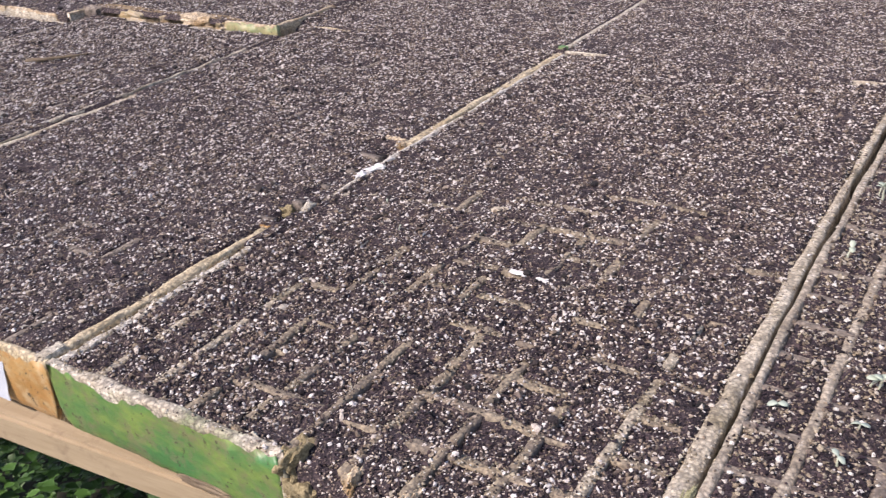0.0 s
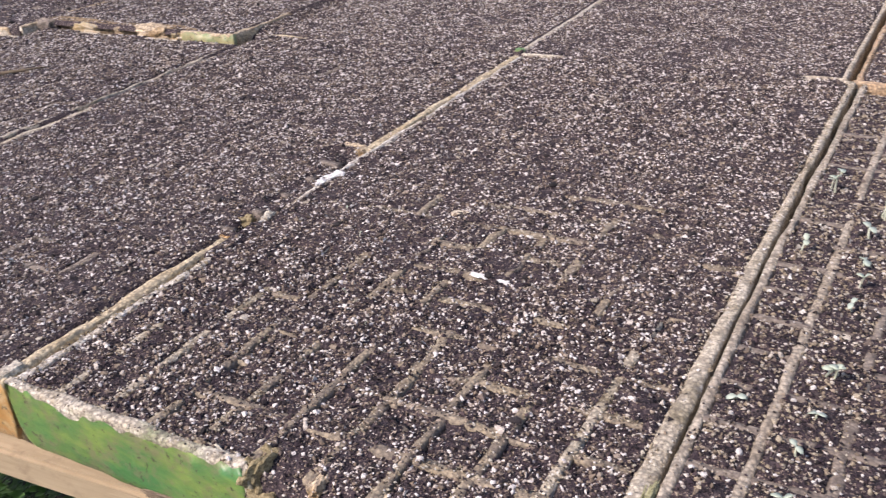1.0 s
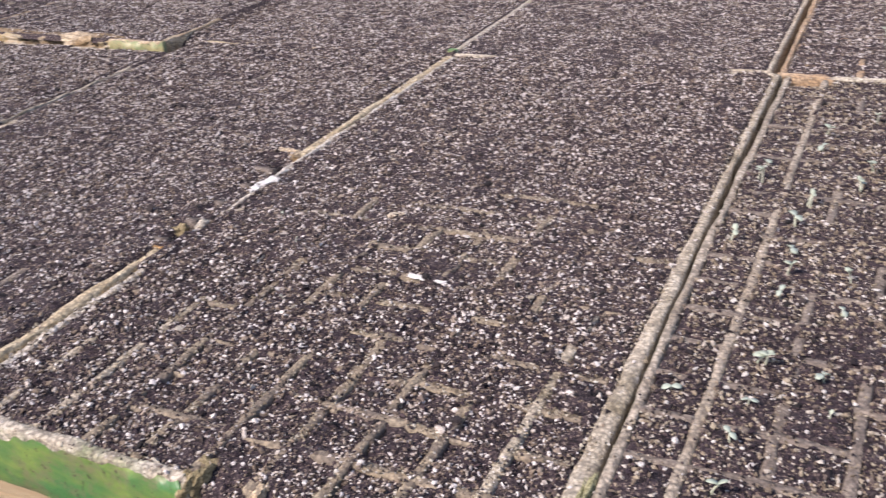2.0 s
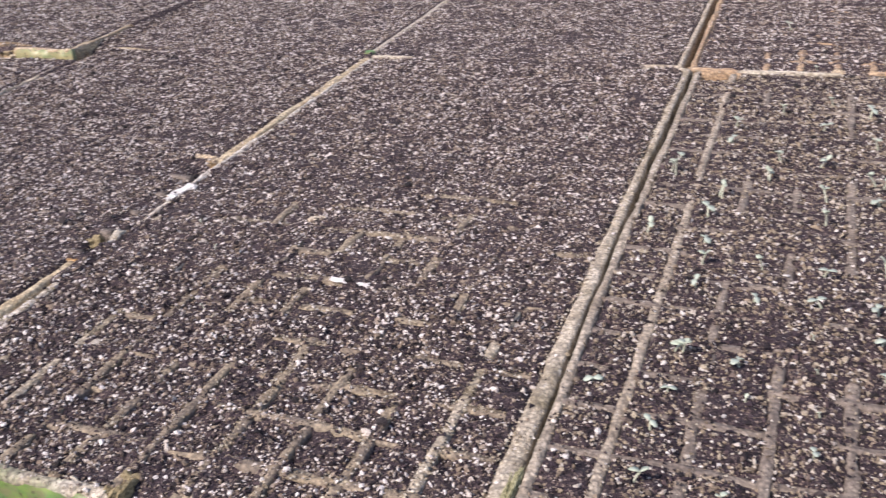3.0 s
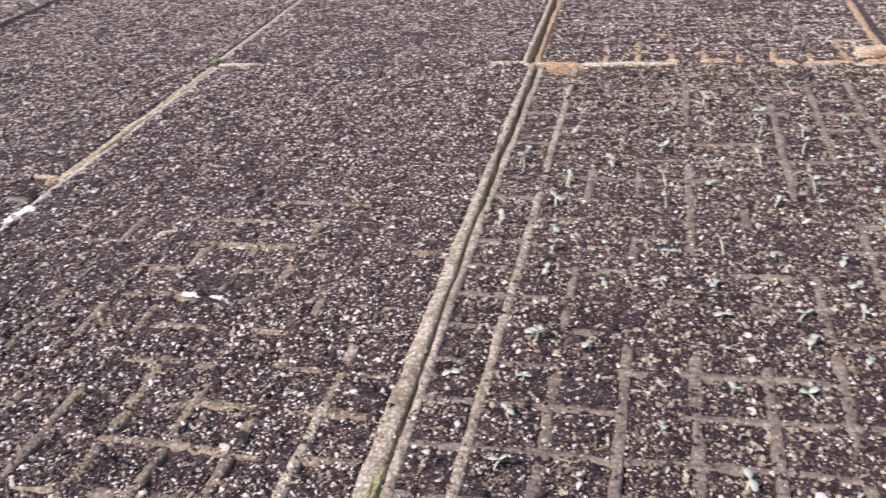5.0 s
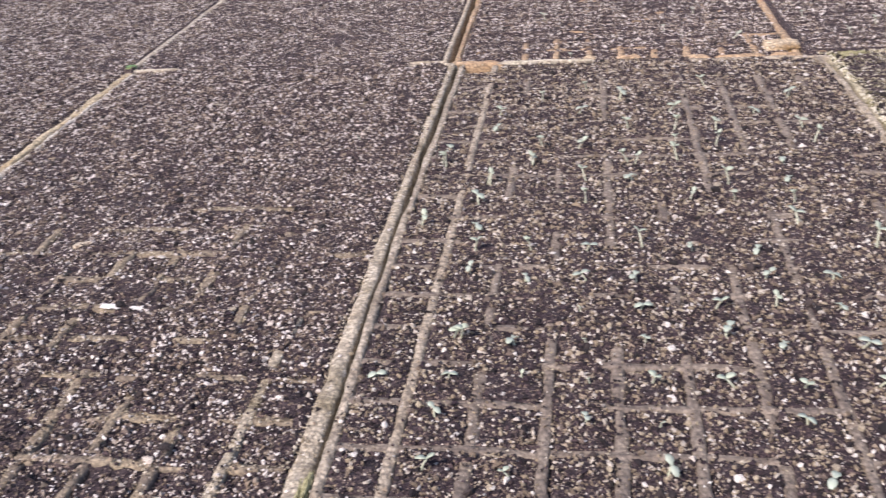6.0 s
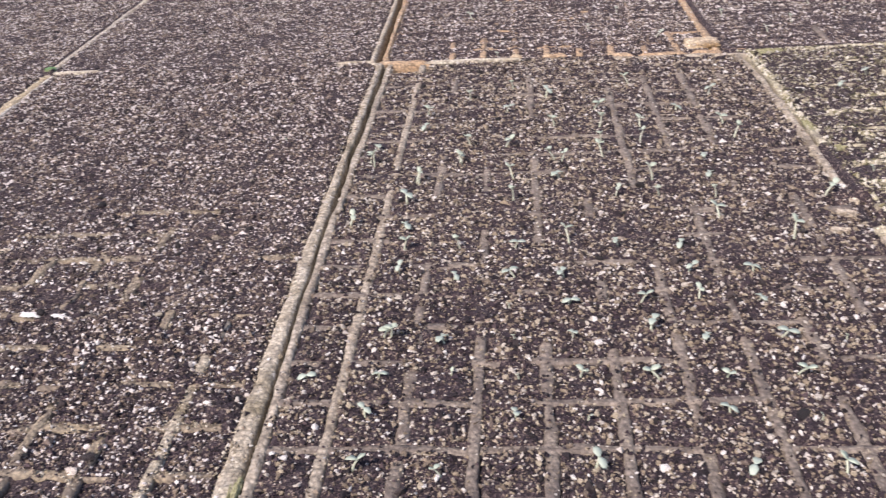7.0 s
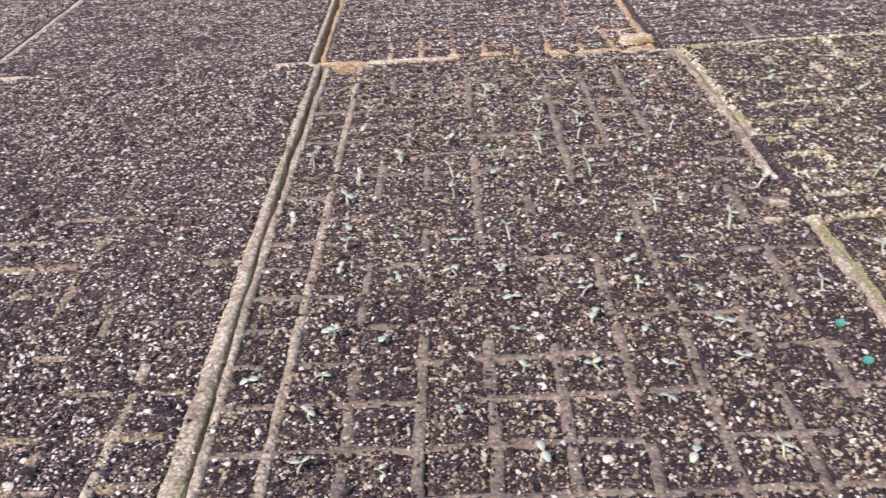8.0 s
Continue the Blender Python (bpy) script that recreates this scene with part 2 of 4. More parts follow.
def strip(name, length, profile, mats, bands, seed, gaps=(), rough=0.0005, step=0.003, tuck=(0.0, 0.0), bow=None, fray=0.0, wide=None):
    """A wall along +x: profile is a chain of (across, height); bands gives the material of each band.
    gaps: (start, end, depth) where the top is broken down, or stands proud. fray: how far the paint is rubbed off below the top edge.
    bow and wide: how far the wall leans aside and how its thickness swells along its length."""
    count = max(4, int(length / step))
    s = np.linspace(0, length, count + 1)
    drop = np.zeros_like(s)
    for a, b, deep in gaps:
        inside = np.clip(np.minimum(s - a, b - s) / 0.006 + 0.5, 0, 1)
        cut = deep * inside * (0.85 + 0.3 * vnoise(s, 0 * s, 0.012, seed + 7))
        drop = drop + cut if deep < 0 else np.maximum(drop, cut)
    verts, low = [], min(z for _, z in profile)
    k = len(profile)
    for i, (n, z) in enumerate(profile):
        dz = rough * vnoise(s, 0 * s + i * 0.008, 0.025, seed) + 0.5 * rough * vnoise(s, 0 * s + i * 0.004, 0.009, seed + 31)
        dn = rough * vnoise(s, 0 * s + i * 0.005, 0.018, seed + 61) + 0.5 * rough * vnoise(s, 0 * s + i * 0.003, 0.008, seed + 71)
        zz = np.maximum(z + (dz if z > low + 0.002 else 0) - drop * (1.0 if z > -0.02 else 0.0), low + 0.001 * (k - i if n else i) / k)
        if z <= low + 1e-9:
            zz = np.full_like(s, z)
        if fray and abs(z + 0.0024) < 1e-9:
            zz = zz - fray * np.clip(vnoise(s, 0 * s, 0.018, seed + 81) + 1.0 * vnoise(s, 0 * s, 0.006, seed + 82), -1.0, 2.6)
        deep = (max(-z, 0.0) / -low) ** 4.0
        sx = s + tuck[0] * deep * (1 - s / length) ** 8 - tuck[1] * deep * (s / length) ** 8
        shift = bow(s) if bow else 0.0
        verts.append(np.stack([sx, n * (wide(s) if wide else 1.0) + dn + shift, zz], 1))
    v = np.stack(verts, 1).reshape(-1, 3)
    faces, slots = [], []
    for j in range(count):
        for i in range(k - 1):
            a = j * k + i
            faces.append((a, a + k, a + k + 1, a + 1))
            slots.append(bands[i])
    faces += [tuple(range(k)), tuple(count * k + i for i in reversed(range(k)))]
    slots += [bands[0], bands[0]]
    return mesh_of(name, v.tolist(), faces, mats, slots, True)


# ---- seed trays ----
OCTA = (np.array([(1, 0, 0), (-1, 0, 0), (0, 1, 0), (0, -1, 0), (0, 0, 1), (0, 0, -1)], float),
        np.array([(0, 2, 4), (2, 1, 4), (1, 3, 4), (3, 0, 4), (2, 0, 5), (1, 2, 5), (3, 1, 5), (0, 3, 5)]))

SHARD = (np.array([(1.15, 0, 0), (-0.58, 1.0, 0), (-0.58, -1.0, 0), (0, 0, 1), (0, 0, -1)], float),
         np.array([(0, 1, 3), (1, 2, 3), (2, 0, 3), (1, 0, 4), (2, 1, 4), (0, 2, 4)]))


def icosahedron():
    bm = bmesh.new()
    bmesh.ops.create_icosphere(bm, subdivisions=1, radius=1.0)
    v = np.array([p.co[:] for p in bm.verts])
    f = np.array([[p.index for p in face.verts] for face in bm.faces])
    bm.free()
    return v, f


ICOSA = icosahedron()
DEEP = 0.046


class Tray:
    """One foam seed tray with its cell walls; the soil in it is a thing of its own."""

    def __init__(self, x0, y0, x1, y1, rims, label, rim=FOAM, face=FOAM, wall=FOAM_WALL, z=0.0, tilt=0.0, turn=0.0, gaps=None, seed=1, cols=10, rows=20, front_faces=None, front_rim=None, left_rim=None, rough=0.0007, bows=None, pale=(), pitch=0.007, wides=None, grid=None, sunk=0.0005):
        self.size = (x1 - x0, y1 - y0)
        self.rims, self.seed, self.cols, self.rows = rims, seed, cols, rows
        w, l = self.size
        left, right, front, back = rims
        # grid: where the first cell starts and the cells' pitch
        self.gx, self.gy, self.px, self.py = grid or (left, front, (w - left - right) / cols, (l - front - back) / rows)
        self.m = pose(x0, y0, TOP + z, 0, tilt, turn)
        gaps = gaps or {}
        self.bows, self.wides = bows or {}, wides or {}
        tray = new("seed_tray")
        tray.matrix_world = self.m
        tagged(tray, label, "seed tray", "seed trays on the bench")
        self.ob = tray

        def prof(t):
            return [(0.005, -DEEP), (0.0028, -0.043), (0.0016, -0.038), (0.0010, -0.030), (0.0008, -0.020), (0.0006, -0.011), (0.0005, -0.0024), (0.0009, -0.0008), (t * 0.25, 0.0), (t * 0.5, 0.0002), (t * 0.75, 0.0), (t - 0.0008, -0.0008), (t, -0.003), (t + 0.001, -0.03), (t + 0.001, -DEEP)]

        bands = [0] * 6 + [1] * 8
        sides = (("front_wall", front, w, pose(0, 0, 0)), ("back_wall", back, w, pose(w, l, 0, 0, 0, 180)),
                 ("left_wall", left, l - front - back, pose(0, l - back, 0, 0, 0, -90)), ("right_wall", right, l - front - back, pose(w, front, 0, 0, 0, 90)))
        for i, (name, t, length, m) in enumerate(sides):
            pieces = [(0.0, length, face)]
            if name == "front_wall" and front_faces:
                pieces = [(a, min(c, w), f) for a, c, f in front_faces]
            for a, c, f in pieces:
                broken = [(p - a, q - a, d) for p, q, d in gaps.get(name, ())]
                part_of(name, strip(name, c - a, prof(t), [f, front_rim if front_rim and i == 0 else left_rim if left_rim and i == 2 else rim], bands, seed * 100 + i * 11 + int(a * 100), broken, rough, 0.0025 if i < 2 else min(pitch, 0.003), ((0.010 if a == 0 else 0.0), (0.010 if c == w else 0.0)) if i == 0 else (0.0, 0.0),
                              self.bows.get(name), 0.0034 if i == 0 else 0.0, self.wides.get(name)), tray, m @ pose(a, 0, 0))
        half = 0.003
        up = [(-half - 0.0004, -0.03), (-half, -0.0016), (-half * 0.6, -0.0004), (half * 0.6, -0.0004), (half, -0.0016), (half + 0.0004, -0.03)]
        along = [strip("divider", l - front - back, up, [wall], [0] * 5, seed * 100 + 50 + k, rough=0.0010, step=pitch) for k in range(2)]
        across = [strip("divider", w - left - right, [(a, b - sunk) for a, b in up], [wall], [0] * 5, seed * 100 + 70 + k, rough=0.0010, step=pitch) for k in range(3)]
        light = strip("divider", l - front - back, up, [rim], [0] * 5, seed * 100 + 90, rough=0.0006, step=pitch)
        for i in range(1, cols):
            part_of("divider", light if i in pale else along[i % 2], tray, pose(self.gx + i * self.px, front, 0, 0, 0, 90))
        for j in range(1, rows):
            part_of("divider", across[j % 3], tray, pose(left, self.gy + j * self.py, 0))
        part_of("base", mesh_of("base", [(left, front, -DEEP), (w - right, front, -DEEP), (w - right, l - back, -DEEP), (left, l - back, -DEEP),
                                         (left, front, -0.038), (w - right, front, -0.038), (w - right, l - back, -0.038), (left, l - back, -0.038)],
                                [(3, 2, 1, 0), (4, 5, 6, 7), (0, 1, 5, 4), (1, 2, 6, 5), (2, 3, 7, 6), (3, 0, 4, 7)], [wall]), tray)

    def fill(self, label, bare_along=(), bare_across=(), chance=0.12, rim_bare=None, step=0.003, grains=6e4, perlite=3e4, clods=3.0e3, big=1.0, low=(), reach=None, crust=None, fine=0.0, freq=1.0, flecks=PERLITE, dust=0.22, bumpy=1.0, full=0.0, near=1.0):
        """Lays the soil and its grains. bare_along: (wall, from, to) in cells where the soil leaves a lengthwise wall bare; bare_across likewise.
        chance: how much of the other walls is bare, a number or a rule by cell. rim_bare(side, s): how bare a rim is. low: (x0, y0, x1, y1, depth) hollows.
        full: how much higher the soil lies, a number or a rule by cell. near: how many more pale grains lie in front of the line fine."""
        w, l = self.size
        left, right, front, back = self.rims
        seed = self.seed

        def height(x, y):
            wobx, woby = 0.0017 * vnoise(x, y, 0.006, seed + 1), 0.0017 * vnoise(x, y, 0.006, seed + 2)
            u, v = (x - self.gx) / self.px, (y - self.gy) / self.py
            iu, iv = np.rint(u), np.rint(v)
            du, dv = np.abs(u - iu) * self.px + wobx, np.abs(v - iv) * self.py + woby
            inside = (u > 0.05) & (u < self.cols - 0.05) & (v > 0.05) & (v < self.rows - 0.05)
            on_u, on_v = (du < 0.0034) & inside, (dv < 0.0029) & inside
            jag = 0.12 * vnoise(x, y, 0.006, seed + 3)
            bare = np.zeros_like(x)
            odds = chance(u, v) if callable(chance) else chance
            fade = vnoise(iu * 0.41 + y * 12 * freq, iu * 3.7 + 0 * y, 1.0, seed + 4)
            bare = np.where(on_u & (fade > 1 - 2 * odds), 1.0, bare)
            fade = vnoise(iv * 3.3 + 0 * x, x * 14 * freq + iv * 0.37, 1.0, seed + 5)
            bare = np.where(on_v & (fade > 1 - 2 * odds), 1.0, bare)
            for i, a, b in bare_along:
                bare = np.where(on_u & (iu == i) & (v > a + jag) & (v < b + jag), 1.0, bare)
            for j, a, b in bare_across:
                bare = np.where(on_v & (iv == j) & (u > a + jag) & (u < b + jag), 1.0, bare)
            level = lattice(np.floor(u), np.floor(v), seed + 6) - 0.5
            z = -0.0014 + (full(u, v) if callable(full) else full) + bumpy * (0.0016 * vnoise(x, y, 0.012, seed + 8) + 0.0013 * vnoise(x, y, 0.0055, seed + 9) + 0.0007 * vnoise(x, y, 0.0026, seed + 10) + 0.0014 * level)
            dome = np.clip(np.minimum(np.abs(u - iu) * self.px, np.abs(v - iv) * self.py) / 0.013, 0, 1)
            z = z + 0.0009 * dome
            wall = on_u | on_v
            z = np.where(wall & (bare < 0.5), np.maximum(z, 0.0002) + 0.0003, z)
            core = (np.abs(u - iu) * self.px < 0.0026) | (np.abs(v - iv) * self.py < 0.0024)
            z = np.where(bare > 0.5, np.where(core, -0.0045, -0.0016), z)
            # the rims
            for side, far, s, t in (("left", x, y, left), ("right", w - x, y, right), ("front", y, x, front), ("back", l - y, x, back)):
                if side + "_wall" in self.bows:
                    far = far - self.bows[side + "_wall"](s - front if side == "right" else l - back - s)
                t = t * self.wides[side + "_wall"](s - front if side == "right" else l - back - s) if side + "_wall" in self.wides else t
                share = rim_bare(side, s) if rim_bare else 0.7 + 0 * s
                gone = vnoise(s * 18, 0 * s + len(side), 1.0, seed + 20) * 0.5 + 0.5 < share
                edge = far < t + 0.0010 + wobx + 0.0013 * vnoise(s, 0 * s, 0.022, seed + 23)
                z = np.where(edge & gone, np.where(far < t - 0.0004, -0.006, np.minimum(z, -0.0012)), z)
                bare = np.where(edge & gone & (far > 0.001), 2.0, bare)
                z = np.where(edge & ~gone, 0.0006 + 0.4 * np.abs(z), z)
                z = np.where((far <= 0.0012) & gone, -0.012, z)
            for a, b, c, d, deep in low:
                k = np.clip(np.minimum(np.minimum(x - a, c - x), np.minimum(y - b, d - y)) / 0.006, 0, 1)
                z = z - deep * k
            return z, bare

        nx, ny = int(w / step), int(l / step)
        gx, gy = np.meshgrid(np.linspace(-0.0025, w + 0.0025, nx + 1), np.linspace(-0.0025, l + 0.0025, ny + 1))
        gz, _ = height(gx, gy)
        for ring in (np.s_[0, :], np.s_[-1, :], np.s_[:, 0], np.s_[:, -1]):
            gz[ring] = np.minimum(gz[ring], -0.005)
        hid = gz < -0.0056
        gx, gy = np.where(hid, np.clip(gx, 0.0032, w - 0.0032), gx), np.where(hid & (gz > -0.015), np.clip(gy, 0.0032, l - 0.0032), gy)
        v = np.stack([gx.ravel(), gy.ravel(), gz.ravel()], 1)
        i = np.arange((nx + 1) * (ny + 1)).reshape(ny + 1, nx + 1)
        f = np.stack([i[:-1, :-1], i[:-1, 1:], i[1:, 1:], i[1:, :-1]], -1).reshape(-1, 4)
        soil = new("potting_soil", array_mesh("potting_soil", v, f, [SOIL], True))
        soil.matrix_world = self.m
        tagged(soil, label, "potting soil", kind="stuff")
        rng = np.random.default_rng(seed)
        depth = l if reach is None else reach
        for name, per, mean, spread, most, solid, mat in (("crumbs", grains, 0.00068, 0.38, 0.0018, SHARD, GRAIN), ("perlite", perlite, 0.00058, 0.38, 0.0016, ICOSA, flecks), ("far_perlite", perlite, 0.00064, 0.38, 0.0017, SHARD, flecks),
                                                           ("clods", clods, 0.0013, 0.35, 0.0028, ICOSA, CLOD), ("chips", 600.0, 0.0014, 0.3, 0.0026, ICOSA, CHIP)):
            n = int(per * w * depth * (near if name == "perlite" else 1.0))
            x, y = rng.uniform(0.002, w - 0.002, n), rng.uniform(0.002, depth - 0.002, n)
            z, bare = height(x, y)
            part_here = (y < fine) & (rng.random(n) < 0.78) if name == "perlite" else y >= fine if name == "far_perlite" else (y < fine) | (rng.random(n) < 0.4) if name == "crumbs" else y > -1
            patch = 0.80 + 0.6 * vnoise(x, y, 0.010, seed + 40) + 0.35 * vnoise(x, y, 0.045, seed + 41)
            some = rng.random(n)
            keep = part_here & (((bare < 0.5) & (z > -0.005 - 0.02 * len(low)) & (some < patch + (0.4 if name not in ("perlite", "far_perlite") else 0.0))) | ((bare > 0.5) & (some < (np.where(bare > 1.5, 0.06, dust) if name == "crumbs" else 0.0 if name == "clods" else 0.08))))
            x, y, z = x[keep], y[keep], z[keep]
            z = np.where(bare[keep] > 0.5, -0.0002, z)
            n = len(x)
            if not n:
                continue
            r = np.clip(np.exp(rng.normal(math.log(mean * big), spread, n)), 0.0003, most * big)
            base, tri = solid
            pts = base[None] * rng.uniform(0.62, 1.3, (n, len(base), 1)) * rng.uniform(0.52, 1.4, (n, 1, 3))
            ang = rng.uniform(0, 2 * math.pi, n)
            ca, sa = np.cos(ang)[:, None], np.sin(ang)[:, None]
            qx, qy, qz = pts[..., 0], pts[..., 1], pts[..., 2]
            lean = rng.normal(0, 0.35, n)[:, None]
            out = np.stack([ca * qx - sa * qy, sa * qx + ca * qy, qz * (0.28 if name == "chips" else 0.85) + lean * qx * (0.3 if name == "chips" else 1.0)], -1) * r[:, None, None]
            out += np.stack([x, y, z + r * (0.15 if name == "clods" else 0.35)], 1)[:, None]
            faces = (tri[None] + len(base) * np.arange(n)[:, None, None]).reshape(-1, 3)
            tagged(part_of(name.replace("far_", ""), array_mesh(name, out.reshape(-1, 3), faces, [mat]), soil), kind="stuff")
        if crust:
            mat, per, lump = crust
            n = int(per * w * depth)
            x, y = rng.uniform(-0.007, w + 0.007, n), rng.uniform(0.0, depth, n)
            z, bare = height(x, y)
            on = bare > 0.5
            x, y = x[on], y[on]
            n = len(x)
            r = np.exp(rng.normal(math.log(lump), 0.35, n))
            base, tri = OCTA
            out = base[None] * rng.uniform(0.7, 1.25, (n, len(base), 1)) * rng.uniform(0.7, 1.3, (n, 1, 3)) * r[:, None, None]
            out += np.stack([x, y, (0.0002 if lump > 0.001 else -0.0005) - r * 0.3], 1)[:, None]
            faces = (tri[None] + len(base) * np.arange(n)[:, None, None]).reshape(-1, 3)
            tagged(part_of("crust", array_mesh("crust", out.reshape(-1, 3), faces, [mat], False), self.ob), "loosened foam beads and dirt", kind="stuff")
        self.height = height
        return soil

    def place(self, u, v, dz=0.0):
        """The world place of a point given in cells."""
        x, y = self.gx + u * self.px, self.gy + v * self.py
        z = float(self.height(np.array([x]), np.array([y]))[0][0])
        return self.m @ Vector((x, y, z + dz))


def rim_rule(**spans):
    """Which stretches of each rim lie bare: side=[(from, to, share)]; elsewhere the last share given as a number."""
    def rule(side, s):
        s = np.clip(s, 0.0, 8.0)
        share = np.zeros_like(s)
        for a, b, k in spans.get(side, [(0, 9, 0.7)]):
            share = np.where((s >= a) & (s <= b), k, share)
        return share
    return rule


# ---- ground, bench ----
ground_mesh = bmesh.new()
bmesh.ops.create_grid(ground_mesh, x_segments=40, y_segments=40, size=200)
ground = new("ground", bpy.data.meshes.new("ground"))
ground_mesh.to_mesh(ground.data)
ground_mesh.free()
ground.data.materials.append(EARTH)
tagged(ground, "dark bare earth under and round the bench", "ground", kind="structure")


def plank(size, wear=0.0015, seed=0):
    """A board with softened, slightly uneven edges, its corner at the origin."""
    bm = bmesh.new()
    bmesh.ops.create_cube(bm, size=1.0, matrix=Matrix.Translation(Vector(size) / 2) @ Matrix.Diagonal((*size, 1)))
    cuts = [e for e in bm.edges if abs(e.verts[0].co.x - e.verts[1].co.x) > size[0] * 0.5]
    bmesh.ops.subdivide_edges(bm, edges=cuts, cuts=24, use_grid_fill=True)
    bmesh.ops.bevel(bm, geom=[e for e in bm.edges if e.is_boundary or e.calc_face_angle(0) > 1.0], offset=wear * 2, segments=2, affect="EDGES")
    for v in bm.verts:
        v.co += Vector((0, wear * noise.noise((v.co.x * 9, seed, 1)), wear * noise.noise((v.co.x * 11, seed, 5))))
    return bm


UNDER = TOP - DEEP
bench = tagged(new("bench"), "long pale wooden bench that carries the seed trays", "bench")
bench.matrix_world = pose(0, 0, 0, 0, 0, 3.9) @ pose(-1.40, -0.0012, 0)
beam = part("front_beam", plank((2.90, 0.035, 0.0215), 0.0012, 3), WOOD, bench, "pale sawn front beam")
beam.location = (0, 0, UNDER - 0.026)
# Slats, rails and legs take the wood coloured darker for the shade down there.
for k in range(9):
    slat = part("slat", plank((2.90, 0.06, 0.018), 0.001, 10 + k), WOOD_SHADED, bench)
    slat.location = (0, 0.07 + k * 0.15, UNDER - 0.0195)
for k in range(4):
    rail = part("cross_rail", plank((1.30, 0.045, 0.07), 0.001, 30 + k), WOOD_SHADED, bench)
    rail.matrix_local = pose((0.08, 0.80, 1.90, 2.65)[k] + 0.05, 0.045, UNDER - 0.0915, 0, 0, 90)
    for y in (0.08, 1.22):
        leg = part("leg", plank((UNDER - 0.092, 0.07, 0.07), 0.001, 40 + k), WOOD_SHADED, bench)
        leg.matrix_local = pose((0.08, 0.80, 1.90, 2.65)[k], y, UNDER - 0.092, 0, 90, 0)


# ---- the trays, row by row ----
# A stands at the front beam with a green face; B to its right holds the seedlings.
tray_a = Tray(0.0, 0.0, 0.3375, 0.663, (0.0080, 0.0085, 0.0085, 0.0065), "pale foam seed tray with a worn, partly broken green front", rim=FOAM_EDGE, front_rim=FOAM_CRUST, left_rim=FOAM_WHITE, rough=0.0008, pale=(1, 2, 9), pitch=0.0020, grid=(0.0035, 0.0082, 0.0330, 0.0330), sunk=0.0007,
              bows={"right_wall": lambda s: -0.0068 * np.clip(1 - s / 0.30, 0, 1) + 0.0014 * np.clip((s - 0.30) / 0.12, 0, 1)},
              wides={"left_wall": lambda s: 0.58 + 0.42 * np.clip((s - 0.44) / 0.05, 0, 1), "right_wall": lambda s: 1.42 - 0.66 * np.clip((s - 0.05) / 0.36, 0, 1) + 0.08 * vnoise(s, 0 * s, 0.03, 6)}, face=FOAM_EDGE, wall=FOAM_OLIVE, front_faces=[(0, 0.168, GREEN), (0.168, 1, FOAM_MOSS)], seed=1,
              gaps={"front_wall": [(0.172, 0.345, 0.030)], "left_wall": [(0.40, 0.43, 0.004), (0.465, 0.640, 0.0018)], "right_wall": [(0.44, 0.452, 0.002), (0.505, 0.530, 0.0015)]})
tray_b = Tray(0.3390, -0.010, 0.6845, 0.6560, (0.0065, 0.0065, 0.006, 0.005), "grey foam seed tray with bare cell walls and young seedlings", rim=FOAM_GREY, pale=(1,), face=FOAM_GREY, pitch=0.0022, grid=(0.0030, 0.0004, 0.0338, 0.03336),
              bows={"left_wall": lambda s: 0.0052 * np.clip((s - 0.365) / 0.28, 0, 1) + 0.0010 * np.clip((0.35 - s) / 0.12, 0, 1) + 0.0008 * vnoise(s, 0 * s, 0.04, 7),
                    "right_wall": lambda s: 0.0085 * np.clip((s - 0.52) / 0.13, 0, 1) ** 1.5 + 0.0010 * vnoise(s, 0 * s, 0.06, 8) - 0.0050 * np.clip((0.315 - s) / 0.02, 0, 1)},
              wides={"right_wall": lambda s: 1.0 + 0.45 * np.clip((0.315 - s) / 0.02, 0, 1) + 0.15 * vnoise(s, 0 * s, 0.03, 9)}, seed=2,
              gaps={"back_wall": [(0.303, 0.3455, 0.013)], "right_wall": [(0.300, 0.357, 0.016)]})
tray_c = Tray(0.6930, -0.014, 1.0310, 0.664, (0.006, 0.007, 0.006, 0.006), "mossy yellow-green foam seed tray with a broken side", rim=FOAM_MOSS, face=FOAM_MOSS, wall=FOAM_MOSS, tilt=-0.7, turn=0.9, rough=0.0016, seed=3,
              gaps={"left_wall": [(0.0, 0.02, 0.004), (0.23, 0.42, 0.034), (0.42, 0.70, 0.012)]})
tray_d = Tray(-0.346, 0.0, -0.0002, 0.664, (0.008, 0.0088, 0.006, 0.006), "orange-stained foam seed tray with a broken side", rim=FOAM_YELLOW, face=YELLOW_SIDE, front_faces=[(0, 1, ORANGE)], seed=4,
              left_rim=FOAM, gaps={"right_wall": [(0.012, 0.133, -0.0082), (0.145, 0.186, -0.0082), (0.186, 0.357, 0.034)]}, rough=0.0011)
tray_e = Tray(-0.6858, -0.060, -0.3478, 0.603, (0.006, 0.009, 0.006, 0.006), "grey foam seed tray covered in dark potting soil", rim=FOAM_EDGE, rough=0.0016, z=0.0015, seed=5, bows={"right_wall": lambda s: 0.0016 * vnoise(s, 0 * s, 0.06, 15)}, wides={"right_wall": lambda s: 1.0 - 0.45 * np.clip(s / 0.5, 0, 1) + 0.25 * vnoise(s, 0 * s, 0.03, 16)})
tray_e2 = Tray(-1.034, -0.098, -0.696, 0.565, (0.006, 0.006, 0.006, 0.006), "weathered foam seed tray almost buried in soil", rim=FOAM, seed=6)
